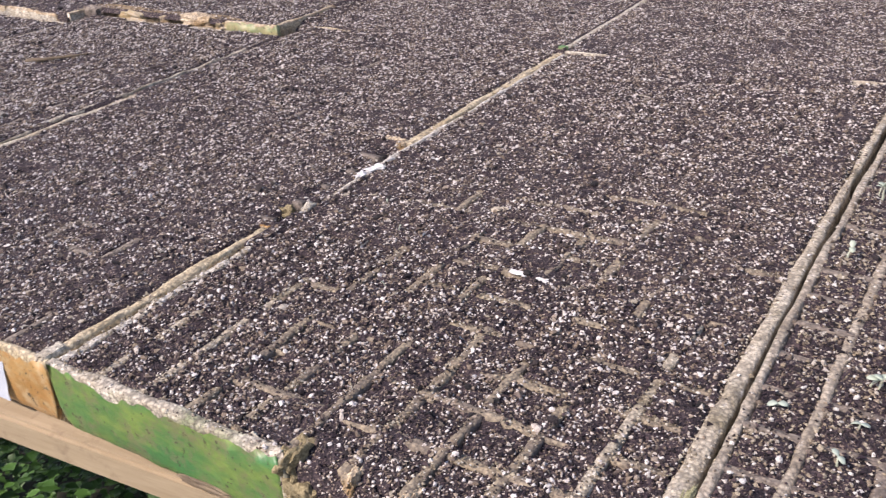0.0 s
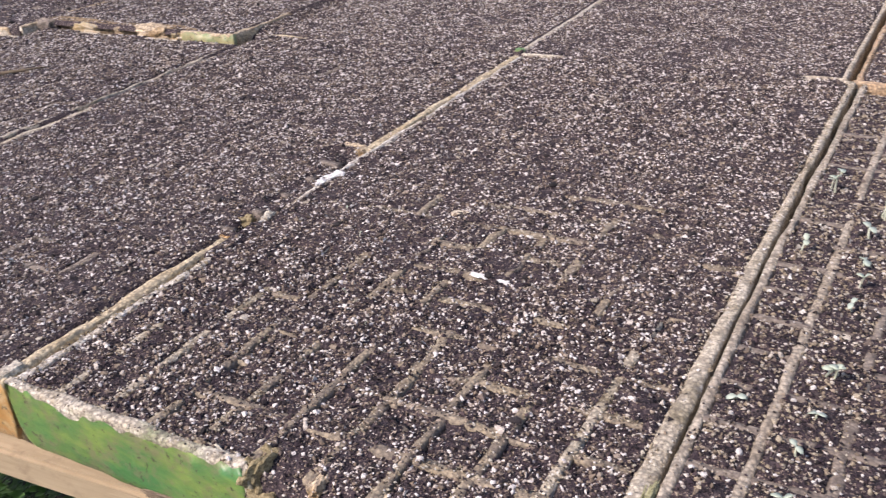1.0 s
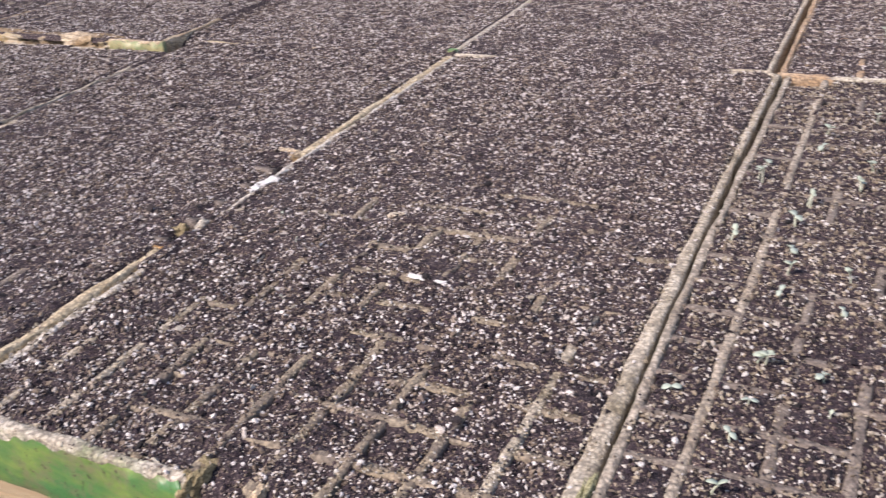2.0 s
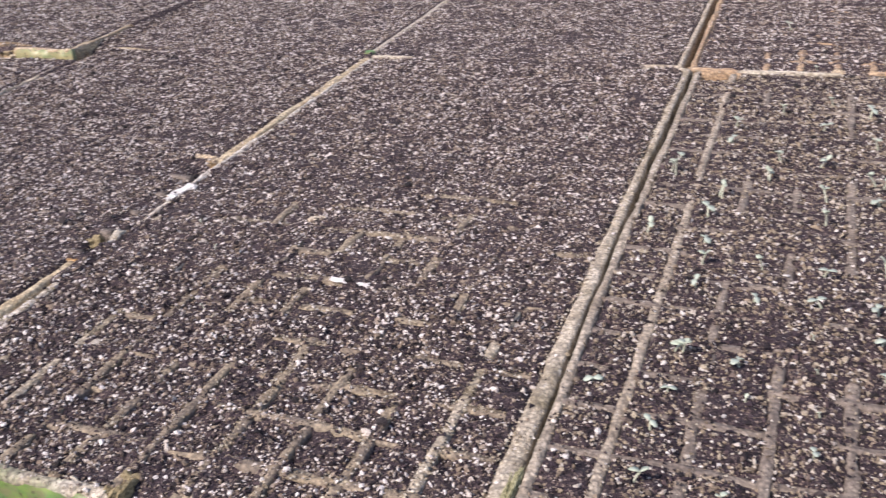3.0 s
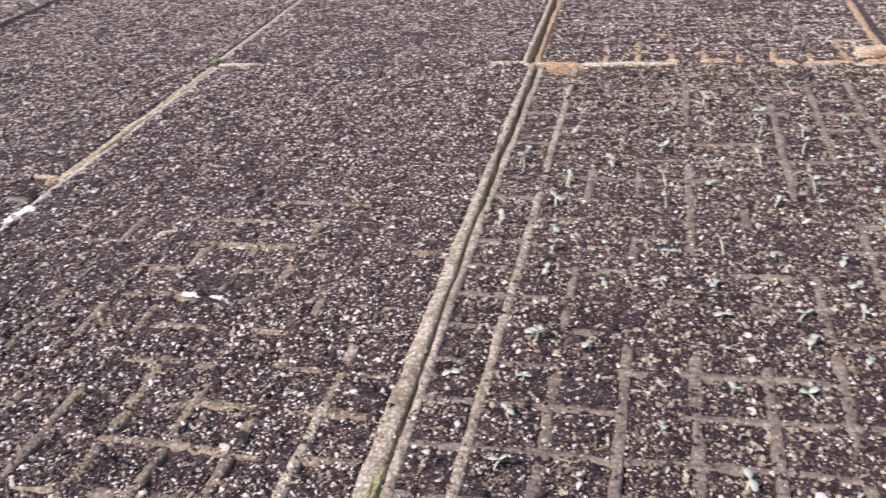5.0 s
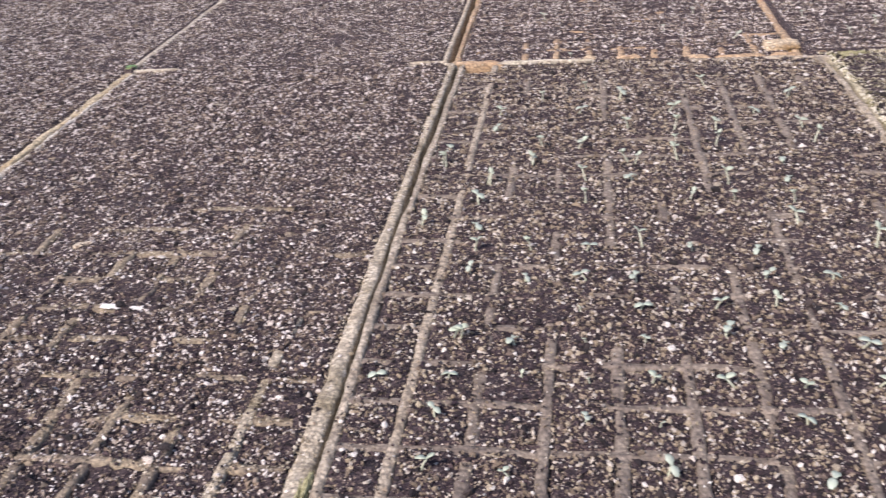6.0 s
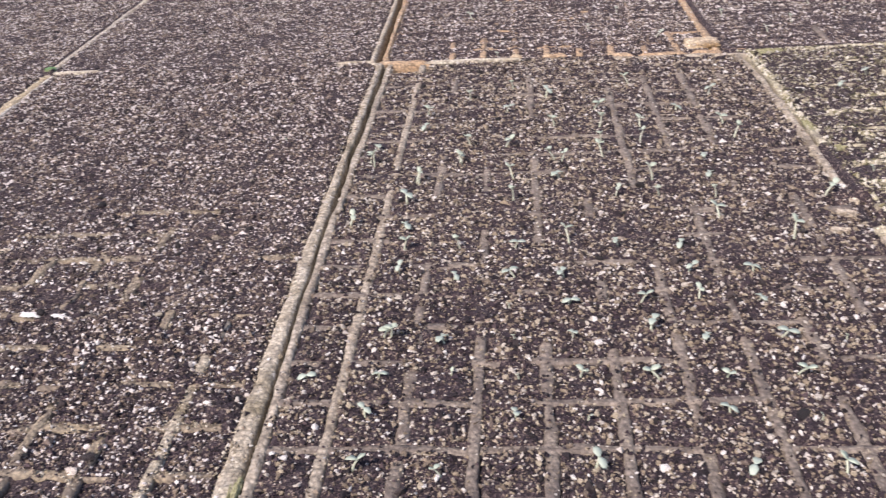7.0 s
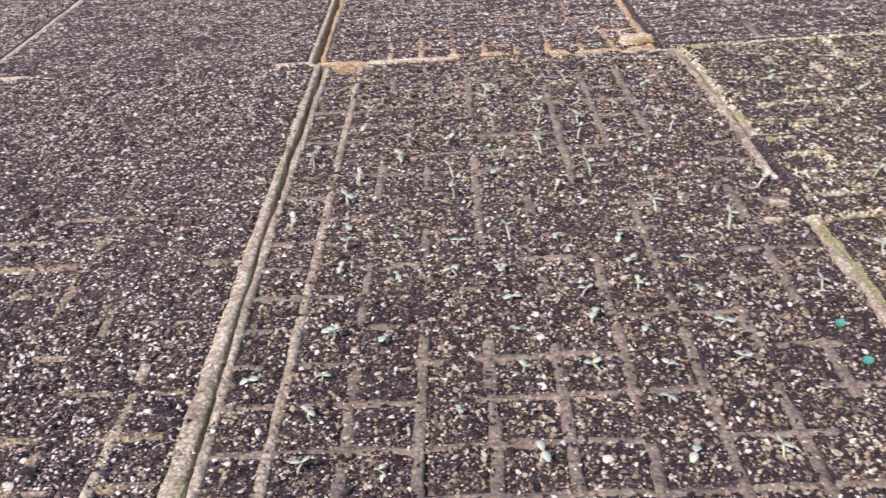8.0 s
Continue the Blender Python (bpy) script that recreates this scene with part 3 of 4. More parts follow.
tray_f = Tray(-0.012, 0.6622, 0.327, 1.3252, (0.0085, 0.006, 0.006, 0.006), "pale foam seed tray filled level with dark soil", rim=FOAM, left_rim=FOAM_PALE, face=FOAM, turn=0.35, seed=7)
tray_g = Tray(0.333, 0.6572, 0.6615, 1.320, (0.007, 0.008, 0.007, 0.006), "orange-stained foam seed tray with a broken front edge", rim=FOAM_ORANGE, face=FOAM_ORANGE, wall=FOAM_ORANGE, rough=0.0012, turn=0.5, seed=8,
              gaps={"front_wall": [(0.044, 0.104, 0.0022), (0.104, 0.158, 0.014), (0.184, 0.222, 0.014), (0.245, 0.252, 0.004), (0.295, 0.302, 0.004)]})
tray_h = Tray(-0.3575, 0.6632, -0.0103, 1.3262, (0.006, 0.006, 0.006, 0.006), "weathered foam seed tray with a thin bare edge", rim=FOAM, turn=0.35, seed=9)
tray_i = Tray(-0.700, 0.612, -0.362, 1.275, (0.006, 0.007, 0.007, 0.006), "raised foam seed tray with a chipped green and tan front", rim=FOAM_TAN, face=FOAM_TAN, front_faces=[(0, 0.253, TAN), (0.253, 1, GREEN_PALE)], rough=0.0012, z=0.010, seed=10,
              gaps={"front_wall": [(-0.02, 0.250, 0.018)], "right_wall": [(0.112, 0.8, 0.014)]})
tray_i2 = Tray(-1.044, 0.572, -0.706, 1.235, (0.006, 0.006, 0.007, 0.006), "foam seed tray with a tan chipped front edge", rim=FOAM_TAN, face=FOAM_PALE, z=0.008, rough=0.0026, seed=11, gaps={"front_wall": [(0.315, 0.36, 0.02)]})
tray_j = Tray(0.6650, 0.6655, 1.003, 1.3285, (0.006, 0.006, 0.006, 0.006), "foam seed tray with sparse seedlings at the back", rim=FOAM_ORANGE, face=FOAM_ORANGE, turn=0.9, seed=12)

DARK_MIX = "dark peat potting soil speckled with white perlite"
tray_a.fill(DARK_MIX, step=0.0022, crust=(CRUST, 2.2e5, 0.00065), dust=0.28, grains=2.4e5, perlite=2.9e5, near=1.42, fine=0.20, big=1.08, full=lambda u, v: 0.0013 * np.clip((v - 7) / 4, 0, 1), freq=2.3, chance=lambda u, v: np.where(v < 9.5, 0.06, 0.02),
            bare_along=[(1, 0.0, 0.7), (1, 1.15, 2.2), (2, 0.3, 1.0), (2, 1.2, 2.4), (2, 2.9, 3.9), (3, 0.1, 0.6), (3, 1.7, 2.8), (3, 4.1, 4.9), (3, 5.3, 5.9), (3, 8.1, 8.9), (4, 0.3, 0.7), (4, 1.1, 1.8), (4, 4.5, 5.6), (5, 1.3, 2.0),
                        (5, 2.3, 2.8), (5, 4.7, 5.7), (5, 7.0, 7.8), (6, 1.1, 1.8), (6, 1.9, 3.8), (6, 7.4, 8.2), (7, 0.1, 0.8), (7, 1.3, 1.9), (7, 2.9, 3.4), (7, 6.2, 7.2), (7, 8.4, 9.3), (8, 0.4, 1.9), (8, 2.4, 2.9), (8, 5.5, 6.1), (9, 0.6, 4.0), (9, 4.2, 4.8)],
            bare_across=[(1, 7.1, 7.9), (1, 8.7, 9.4), (2, 7.3, 7.9), (2, 9.2, 10.0), (3, 6.6, 8.0), (3, 8.9, 9.6), (4, 2.0, 2.9), (4, 5.3, 6.3), (4, 7.7, 8.7), (4, 9.3, 9.8), (5, 4.1, 4.7), (5, 5.2, 6.3), (5, 7.1, 7.8), (6, 4.1, 5.0),
                         (6, 5.2, 5.7), (6, 6.4, 6.9), (7, 4.0, 4.9), (7, 6.0, 6.8), (8, 1.7, 3.4), (8, 4.1, 4.8), (8, 4.9, 6.1), (8, 6.2, 6.8), (8, 9.1, 9.9), (9, 4.0, 5.8), (9, 6.5, 7.0), (10, 5.6, 7.9)],
            rim_bare=rim_rule(left=[(0, 0.10, 1.1), (0.10, 9, 0.97), (0.160, 0.216, 0.12)], right=[(0, 9, 1.1)], front=[(0, 0.17, 1.1), (0.17, 9, 0.3)], back=[(0, 9, 0.04), (0, 0.045, 1.1), (0.29, 9, 0.9)]),
            low=[(0.170, -0.02, 0.335, 0.006, 0.022), (0.168, -0.02, 0.33, 0.014, 0.006), (0.10, -0.02, 0.325, 0.11, 0.0013)])
tray_b.fill("dark potting soil with tan and white grains", step=0.0022, crust=(CRUST, 4e4, 0.00055), flecks=PERLITE_TAN, dust=0.14, grains=2.2e5, perlite=2.3e5, near=1.15, fine=0.24, big=1.22, freq=1.5, bumpy=0.85, full=0.0003, chance=lambda u, v: np.where(v < 5.6, 0.20, np.where(v < 11.0, 0.23, np.where(v < 18.2, 0.48, 0.05))),
            bare_along=[(1, -0.1, 6.4), (1, 6.5, 9.4), (1, 9.7, 11.2), (1, 12.4, 16.5), (2, -0.1, 2.7), (2, 2.8, 4.8), (2, 6.1, 6.6), (2, 7.0, 7.9), (2, 10.7, 11.6), (3, -0.1, 3.9), (3, 4.2, 5.6), (3, 8.4, 8.9), (4, -0.1, 4.0), (4, 4.2, 5.4), (5, -0.1, 2.9), (5, 3.0, 5.3),
                        (5, 6.7, 7.3), (6, -0.1, 2.9), (6, 3.6, 5.7), (6, 6.2, 6.9), (6, 14.8, 15.6), (6, 16.1, 17.5), (7, -0.1, 5.5), (7, 6.0, 6.6), (7, 7.5, 10.2), (7, 13.1, 14.8), (7, 15.8, 17.4)] + [(8, 0.0, 4.0), (8, 5.0, 5.7), (8, 14.1, 15.1), (8, 15.6, 17.1), (9, 0.0, 2.6), (9, 6.1, 8.0), (9, 8.4, 8.9), (9, 9.1, 10.6)],
            bare_across=[(1, 0.0, 10.0), (2, 0.0, 9.0), (3, 0.0, 5.0), (3, 5.2, 6.0), (3, 7.0, 8.5), (4, 0.1, 3.1), (4, 4.1, 5.8), (4, 6.2, 7.0), (5, 0.0, 0.6), (5, 1.0, 1.9), (5, 3.8, 5.8), (5, 8.3, 9.0), (6, 0.2, 0.9), (6, 5.9, 7.8), (7, 0.0, 1.7), (7, 3.6, 4.2),
                         (7, 7.9, 8.6), (8, 0.0, 0.9), (8, 1.7, 2.1), (8, 2.4, 2.9), (8, 8.7, 9.6), (9, 0.0, 1.2), (9, 6.5, 7.6), (9, 9.2, 9.7), (10, 0.9, 2.1), (10, 7.0, 7.5), (11, 0.0, 1.0), (15, 5.5, 6.8), (15, 8.0, 8.8), (16, 6.8, 8.0), (17, 6.2, 8.2)],
            rim_bare=rim_rule(left=[(0, 9, 1.1)], right=[(0, 0.306, 1.1), (0.306, 0.360, 0.0), (0.360, 9, 1.1)], front=[(0, 9, 0.5)], back=[(0, 0.13, 1.1), (0.13, 0.22, 0.2), (0.22, 9, 0.8)]),
            low=[(-0.02, 0.634, 0.044, 0.70, 0.010), (0.322, 0.308, 0.36, 0.352, 0.005)])
tray_c.fill("dark potting soil among mossy cell walls", step=0.003, grains=1.2e5, perlite=2.3e5, big=1.18, flecks=PERLITE_MOSS, chance=0.30, freq=3.5, bare_across=[(9, 0.0, 1.4), (10, 0.2, 1.3), (11, 0.25, 0.95), (12, 0.2, 1.1), (14, 0.2, 0.8), (8, 0.6, 1.2)], crust=(CRUST_MOSS, 2.4e5, 0.0012), rim_bare=rim_rule(left=[(0, 0.27, 0.2), (0.27, 0.44, 0.1), (0.44, 9, 1.0)], back=[(0, 9, 1.0)], right=[(0, 9, 0.5)]), low=[(-0.02, 0.275, 0.010, 0.36, 0.008)])
tray_d.fill(DARK_MIX, step=0.0025, grains=1.5e5, perlite=2.9e5, big=1.1, bumpy=0.95, full=0.0008, chance=0.05, crust=(CRUST, 1.2e5, 0.00055), bare_along=[(6, 3.2, 4.2), (8, 2.9, 4.0), (9, -0.1, 0.3), (9, 0.5, 1.1), (5, 16.3, 18.1)], bare_across=[(4, 6.0, 6.6), (3, 7.0, 7.5)], rim_bare=rim_rule(left=[(0, 9, 0.0), (0.10, 0.37, 1.1)], right=[(0, 0.19, 1.1), (0.19, 0.357, 0.0), (0.357, 9, 1.0)], front=[(0, 9, 1.1)], back=[(0, 9, 0.05), (0, 0.06, 1.1)]),
            low=[(0.312, 0.010, 0.37, 0.186, -0.0022), (0.326, 0.195, 0.36, 0.36, 0.003), (0.318, 0.197, 0.36, 0.235, 0.002), (0.330, 0.206, 0.36, 0.232, 0.018), (0.314, 0.325, 0.36, 0.362, 0.003)])
tray_e.fill(DARK_MIX, step=0.0035, grains=1e5, perlite=3.0e5, big=1.18, bumpy=0.85, full=0.0010, chance=0.07, bare_along=[(9, 10.7, 13.5), (7, 12.8, 14.8), (9, 8.8, 10.0)], rim_bare=rim_rule(left=[(0, 9, 0.2)], right=[(0, 9, 0.15), (0.42, 0.60, 1.1)], front=[(0, 9, 0.5)], back=[(0, 9, 0.3)]))
tray_e2.fill(DARK_MIX, step=0.005, grains=6e4, perlite=1.8e5, big=1.2, bumpy=0.6, full=0.0014, chance=0.04, rim_bare=rim_rule(left=[(0, 9, 0.2)], right=[(0, 9, 0.2)], front=[(0, 9, 0.5)], back=[(0, 9, 0.7)]))
tray_f.fill(DARK_MIX, step=0.003, grains=1.2e5, perlite=2.5e5, big=0.98, bumpy=0.5, full=0.0014, chance=0.02, reach=0.42, rim_bare=rim_rule(left=[(0, 9, 1.0)], right=[(0, 9, 1.0)], front=[(0, 9, 0.0), (0.30, 9, 0.9)], back=[(0, 9, 0.5)]))
tray_g.fill("dark potting soil against orange-stained cell walls", step=0.003, grains=1.2e5, perlite=2.8e5, big=1.0, bumpy=0.55, chance=0.04, reach=0.42,
            bare_along=[(k, -0.1, 0.75) for k in range(4, 10)] + [(2, 1.0, 1.8), (3, 1.0, 2.2), (4, 1.5, 2.0), (9, 1.0, 2.2)], bare_across=[(1, 2.6, 3.3), (1, 3.8, 4.3), (1, 7.8, 9.0), (2, 8.8, 10.0), (1, 4.7, 5.4)],
            rim_bare=rim_rule(left=[(0, 9, 1.0)], right=[(0, 9, 0.9)], front=[(0, 9, 0.9), (0.044, 0.104, 1.0), (0.104, 0.158, 0.2), (0.184, 0.222, 0.2)], back=[(0, 9, 0.5)]), low=[(0.06, -0.02, 0.23, 0.03, 0.004)])
tray_h.fill(DARK_MIX, step=0.0035, grains=8e4, perlite=2.6e5, big=1.08, bumpy=0.5, full=0.0014, chance=0.03, reach=0.4, rim_bare=rim_rule(left=[(0, 9, 0.6)], right=[(0, 9, 0.0)], front=[(0, 9, 0.0)], back=[(0, 9, 0.5)]))
tray_i.fill(DARK_MIX, step=0.0035, grains=6e4, perlite=2.2e5, big=1.15, bumpy=0.6, full=0.0014, chance=0.06, reach=0.35, rim_bare=rim_rule(left=[(0, 9, 0.3)], right=[(0, 0.118, 1.0), (0.118, 9, 0.0)], front=[(0, 0.25, 0.0), (0.25, 9, 1.0)], back=[(0, 9, 0.5)]))
tray_i2.fill(DARK_MIX, step=0.006, grains=3e4, perlite=7e4, big=1.25, chance=0.05, reach=0.3, rim_bare=rim_rule(left=[(0, 9, 0.3)], right=[(0, 9, 0.3)], front=[(0, 9, 0.6)], back=[(0, 9, 0.5)]))
tray_j.fill("dark potting soil with pale grains", step=0.0035, grains=8e4, perlite=2.4e5, big=1.05, bumpy=0.6, chance=0.10, reach=0.35, rim_bare=rim_rule(left=[(0, 9, 0.0)], right=[(0, 9, 0.5)], front=[(0, 9, 0.0)], back=[(0, 9, 0.5)]))


def spill(x0, y0, x1, y1, rise, label, seed, step=0.003, z=0.0):
    """Loose soil banked up from a low side at x1 to rise(y) at x0, with its grains."""
    g = np.random.default_rng(seed)

    def top(x, y):
        k = np.clip((x1 - x) / (x1 - x0), 0, 1)
        ends = np.clip(np.minimum(y - y0, y1 - y) / 0.02, 0, 1)
        return (k * k * (3 - 2 * k)) * rise * ends - 0.001 + 0.0016 * vnoise(x, y, 0.014, seed) + 0.0010 * vnoise(x, y, 0.006, seed + 1)

    nx, ny = int((x1 - x0) / step), int((y1 - y0) / step)
    gx, gy = np.meshgrid(np.linspace(x0, x1, nx + 1), np.linspace(y0, y1, ny + 1))
    gz = top(gx, gy)
    for ring in (np.s_[0, :], np.s_[-1, :], np.s_[:, 0], np.s_[:, -1]):
        gz[ring] -= 0.006
    i = np.arange((nx + 1) * (ny + 1)).reshape(ny + 1, nx + 1)
    f = np.stack([i[:-1, :-1], i[:-1, 1:], i[1:, 1:], i[1:, :-1]], -1).reshape(-1, 4)
    ob = new("spilled_soil", array_mesh("spilled_soil", np.stack([gx.ravel(), gy.ravel(), gz.ravel()], 1), f, [SOIL], True))
    ob.matrix_world = pose(0, 0, TOP + z)
    tagged(ob, label, "potting soil", kind="stuff")
    for name, per, size, mat in (("crumbs", 8e4, 0.0008, GRAIN), ("perlite", 1.8e5, 0.00075, PERLITE)):
        n = int(per * (x1 - x0) * (y1 - y0))
        x, y = g.uniform(x0, x1, n), g.uniform(y0, y1, n)
        base, tri = SHARD
        r = np.exp(g.normal(math.log(size), 0.35, n))
        pts = base[None] * g.uniform(0.7, 1.25, (n, len(base), 3)) * r[:, None, None] + np.stack([x, y, top(x, y) + 0.3 * r], 1)[:, None]
        faces = (tri[None] + len(base) * np.arange(n)[:, None, None]).reshape(-1, 3)
        tagged(part_of(name, array_mesh(name, pts.reshape(-1, 3), faces, [mat]), ob), kind="stuff")


spill(-0.372, 0.645, -0.338, 1.00, 0.0100, "dark soil spilled over the raised tray's edge", 61)
spill(0.6815, 0.290, 0.6925, 0.356, -0.003, "dark soil fallen between two broken tray edges", 62, 0.002, -0.0045)


# ---- seedlings ----
def tube(points, radii, sides=6):
    bm = bmesh.new()
    rings = []
    for i, (p, r) in enumerate(zip(points, radii)):
        d = (points[min(i + 1, len(points) - 1)] - points[max(i - 1, 0)]).normalized()
        a = d.orthogonal().normalized()
        b = d.cross(a)
        rings.append([bm.verts.new(p + r * (math.cos(2 * math.pi * k / sides) * a + math.sin(2 * math.pi * k / sides) * b)) for k in range(sides)])
    for lo, hi in zip(rings, rings[1:]):
        for k in range(sides):
            bm.faces.new((lo[k], lo[(k + 1) % sides], hi[(k + 1) % sides], hi[k]))
    bm.faces.new(rings[-1])
    bm.faces.new(rings[0][::-1])
    return bm


def leaf_mesh(length, width, droop, notch=0.0, thick=0.0004):
    """A small rounded seed leaf along +x, cupped, with a little thickness."""
    bm = bmesh.new()
    rows = []
    for i in range(7):
        t = i / 6
        half = width * 0.5 * (math.sin(math.pi * min(0.08 + t * 0.86, 1.0)) ** 0.7) * (0.5 + 0.5 * min(1, t * 2.2))
        z = -droop * t * t * length
        rows.append([bm.verts.new((t * length - notch * length * (1 - abs(k)) * (t > 0.9), k * half, z + 0.25 * abs(k) * half)) for k in (-1, 0, 1)])
    for lo, hi in zip(rows, rows[1:]):
        for k in range(2):
            bm.faces.new((lo[k], hi[k], hi[k + 1], lo[k + 1]))
    top = list(bm.faces)
    ret = bmesh.ops.extrude_face_region(bm, geom=top)
    for v in ret["geom"]:
        if isinstance(v, bmesh.types.BMVert):
            v.co.z += thick
    bmesh.ops.recalc_face_normals(bm, faces=bm.faces)
    for f in bm.faces:
        f.smooth = True
    return bm


def seedling(height, bend, leaf, open_by, material, label, leaves=2):
    ob = tagged(new("seedling"), label, "seedling", "seedlings in the trays")
    pts = [Vector((bend * height * (t * t), 0.15 * bend * height * math.sin(3 * t), height * t - 0.002)) for t in (0, 0.25, 0.5, 0.75, 1.0)]
    part("stem", tube(pts, [0.0007, 0.0006, 0.00055, 0.0005, 0.00048]), STEM, ob)
    for k in range(leaves):
        lf = part("seed_leaf", leaf_mesh(leaf * 0.92, leaf * 0.66, 0.25 + 0.2 * k, 0.15), material, ob)
        lf.matrix_local = Matrix.Translation(pts[-1]) @ pose(0, 0, 0, 0, -open_by + 12 * k, 180 * k + 25)
    return ob


kinds = [seedling(0.0070, 0.25, 0.0052, 25, SEEDLING, "young seedling with two green seed leaves"),
         seedling(0.0075, 0.45, 0.0048, 45, SEEDLING_PALE, "pale seedling on a leaning stem"),
         seedling(0.0055, 0.15, 0.0055, 12, SEEDLING, "low seedling with spread bluish-green seed leaves"),
         seedling(0.0098, 0.30, 0.0046, 60, SEEDLING_PALE, "tall pale seedling with folded seed leaves"),
         seedling(0.005, 0.10, 0.0036, 60, SEEDLING_PALE, "seedling just breaking through the soil", 1)]
rng = random.Random(5)


def sow(tray, col, row, kind=None, grow=1.0, first=[True] * 5):
    k = rng.choice((0, 0, 1, 2, 2, 3, 4)) if kind is None else kind
    p = tray.place(col + 0.5 + rng.uniform(-0.12, 0.12), row + 0.55 + rng.uniform(-0.12, 0.12))
    m = Matrix.Translation(p) @ pose(0, 0, 0, rng.uniform(-12, 12), rng.uniform(-12, 12), rng.uniform(0, 360)) @ Matrix.Scale(grow * rng.uniform(0.8, 1.15), 4)
    if first[k]:
        kinds[k].matrix_world, first[k] = m, False
    else:
        copy_thing(kinds[k], m)


# Which cells of the tray have come up, row by row from the front.
UP = (".x.x..x.x.", "x.x..x..x.", ".xx.x.xx..", ".x.xx.xx..", "xxxxxxxx..", ".xxxxxxxx.", "...xxxxx.x", ".xxxx.xx..", ".xxxxxx.x.", "xx.....x..",
      ".x.x.xxx.x", ".x.xx.xx..", "x.x.xx.x..", "x.xx.xx.x.", ".x..xxx.x.", ".x.x.x.x..", "..x.x...x.", "...x..x...")
for r, cells in enumerate(UP):
    for c, mark in enumerate(cells):
        if mark == "x":
            sow(tray_b, c, r, rng.choice((0, 0, 1, 2, 4) if r < 8 else (0, 1, 1, 3, 3, 2)), 0.95 if r < 8 else 1.1)
for c, r, k, g in ((1, 5, 1, 1.1), (0, 12, 3, 1.0), (1, 11, 3, 1.1), (2, 12, 1, 1.0), (4, 12, 3, 1.15)):
    sow(tray_b, c, r, k, g)
for c, r in ((0, 7), (0, 5), (1, 8), (0, 11), (1, 10), (2, 12), (2, 14), (1, 16), (3, 11), (3, 15), (4, 17), (1, 13), (5, 14), (2, 17), (0, 6)):
    sow(tray_c, c, r)
for c, r in ((1, 1), (0, 3), (2, 2), (3, 4), (5, 1), (4, 3), (6, 2)):
    sow(tray_j, c, r)
for c, r in ((3, 0), (6, 2), (8, 1), (2, 4), (7, 4)):
    sow(tray_g, c, r, 1, 0.9)
for c, r in ((3, 4), (1, 7), (4, 3), (8, 13), (2, 6)):
    sow(tray_a, c, r, 4, 0.8)


# ---- small things ----
def chunk(name, size, seed, material, label, m, rough=0.22):
    """A broken, lumpy piece."""
    bm = bmesh.new()
    bmesh.ops.create_icosphere(bm, subdivisions=4, radius=1.0)
    for v in bm.verts:
        c = v.co.copy()
        big = max(abs(c.x), abs(c.y), abs(c.z))
        c = c.lerp(c / big, 0.55)
        c *= 1 + rough * noise.noise(c * 1.7 + Vector((seed, 0, 0))) + 0.16 * noise.noise(c * 4 + Vector((0, seed, 0))) + 0.08 * noise.noise(c * 11 + Vector((seed, seed, 0)))
        v.co = Vector((c.x * size[0], c.y * size[1], c.z * size[2])) * 0.5
    me = bpy.data.meshes.new(name)
    bm.to_mesh(me)
    bm.free()
    me.materials.append(material)
    ob = new(name, me)
    ob.matrix_world = m
    return tagged(ob, label, "foam piece")


def on(tray, x, y, z, turn=0.0):
    return tray.m @ pose(x, y, z, 0, 0, turn)


chunk("foam_flake", (0.011, 0.004, 0.0012), 1, FLAKE, "clean white foam flake on dark soil", on(tray_a, 0.186, 0.2045, 0.0006, -8), 0.6)
chunk("foam_flake", (0.007, 0.003, 0.0012), 2, FLAKE, "clean white foam flake on dark soil", on(tray_a, 0.203, 0.203, 0.0006, 5), 0.6)
chunk("foam_flake", (0.009, 0.013, 0.003), 3, FLAKE, "fresh white break on the foam edge", on(tray_a, 0.0035, 0.306, 0.0006, -20), 0.9)
chunk("foam_flake", (0.006, 0.011, 0.0028), 51, FLAKE, "fresh white break on the foam edge", on(tray_a, 0.0015, 0.293, 0.0005, 12), 0.9)
chunk("foam_flake", (0.005, 0.006, 0.0026), 52, FLAKE, "fresh white break on the foam edge", on(tray_a, 0.009, 0.309, 0.0008, 40), 0.9)
chunk("foam_stub", (0.011, 0.010, 0.012), 53, CRUMBLE, "olive crumbling lump of foam beside a hole", on(tray_d, 0.3300, 0.2225, -0.0075, 20), 0.5)
chunk("foam_stub", (0.022, 0.007, 0.008), 54, FOAM_TAN, "tan end of a cell wall at the broken edge", on(tray_d, 0.327, 0.3685, -0.0022, 6), 0.35)
chunk("foam_flake", (0.012, 0.006, 0.003), 4, FOAM, "pale foam crumb on dark soil", on(tray_a, 0.132, 0.280, 0.0008, 20))
chunk("foam_flake", (0.052, 0.005, 0.005), 35, FOAM_PALE, "thin pale strip of bare foam edge", on(tray_a, 0.026, 0.6600, -0.0002, 1), 0.12)
chunk("foam_flake", (0.088, 0.005, 0.004), 57, FOAM_PALE, "thin pale strip of bare back edge", on(tray_b, 0.086, 0.6625, 0.0010, 0.6), 0.10)
chunk("foam_stub", (0.017, 0.005, 0.004), 58, FOAM_GREY, "tan stub of a broken cell wall", on(tray_b, 0.325, 0.3005, -0.0010, -4), 0.25)
chunk("foam_stub", (0.012, 0.015, 0.014), 59, FOAM_MOSS, "mossy rounded end of a broken foam edge", on(tray_b, 0.3465, 0.2975, -0.0052, 8), 0.25)
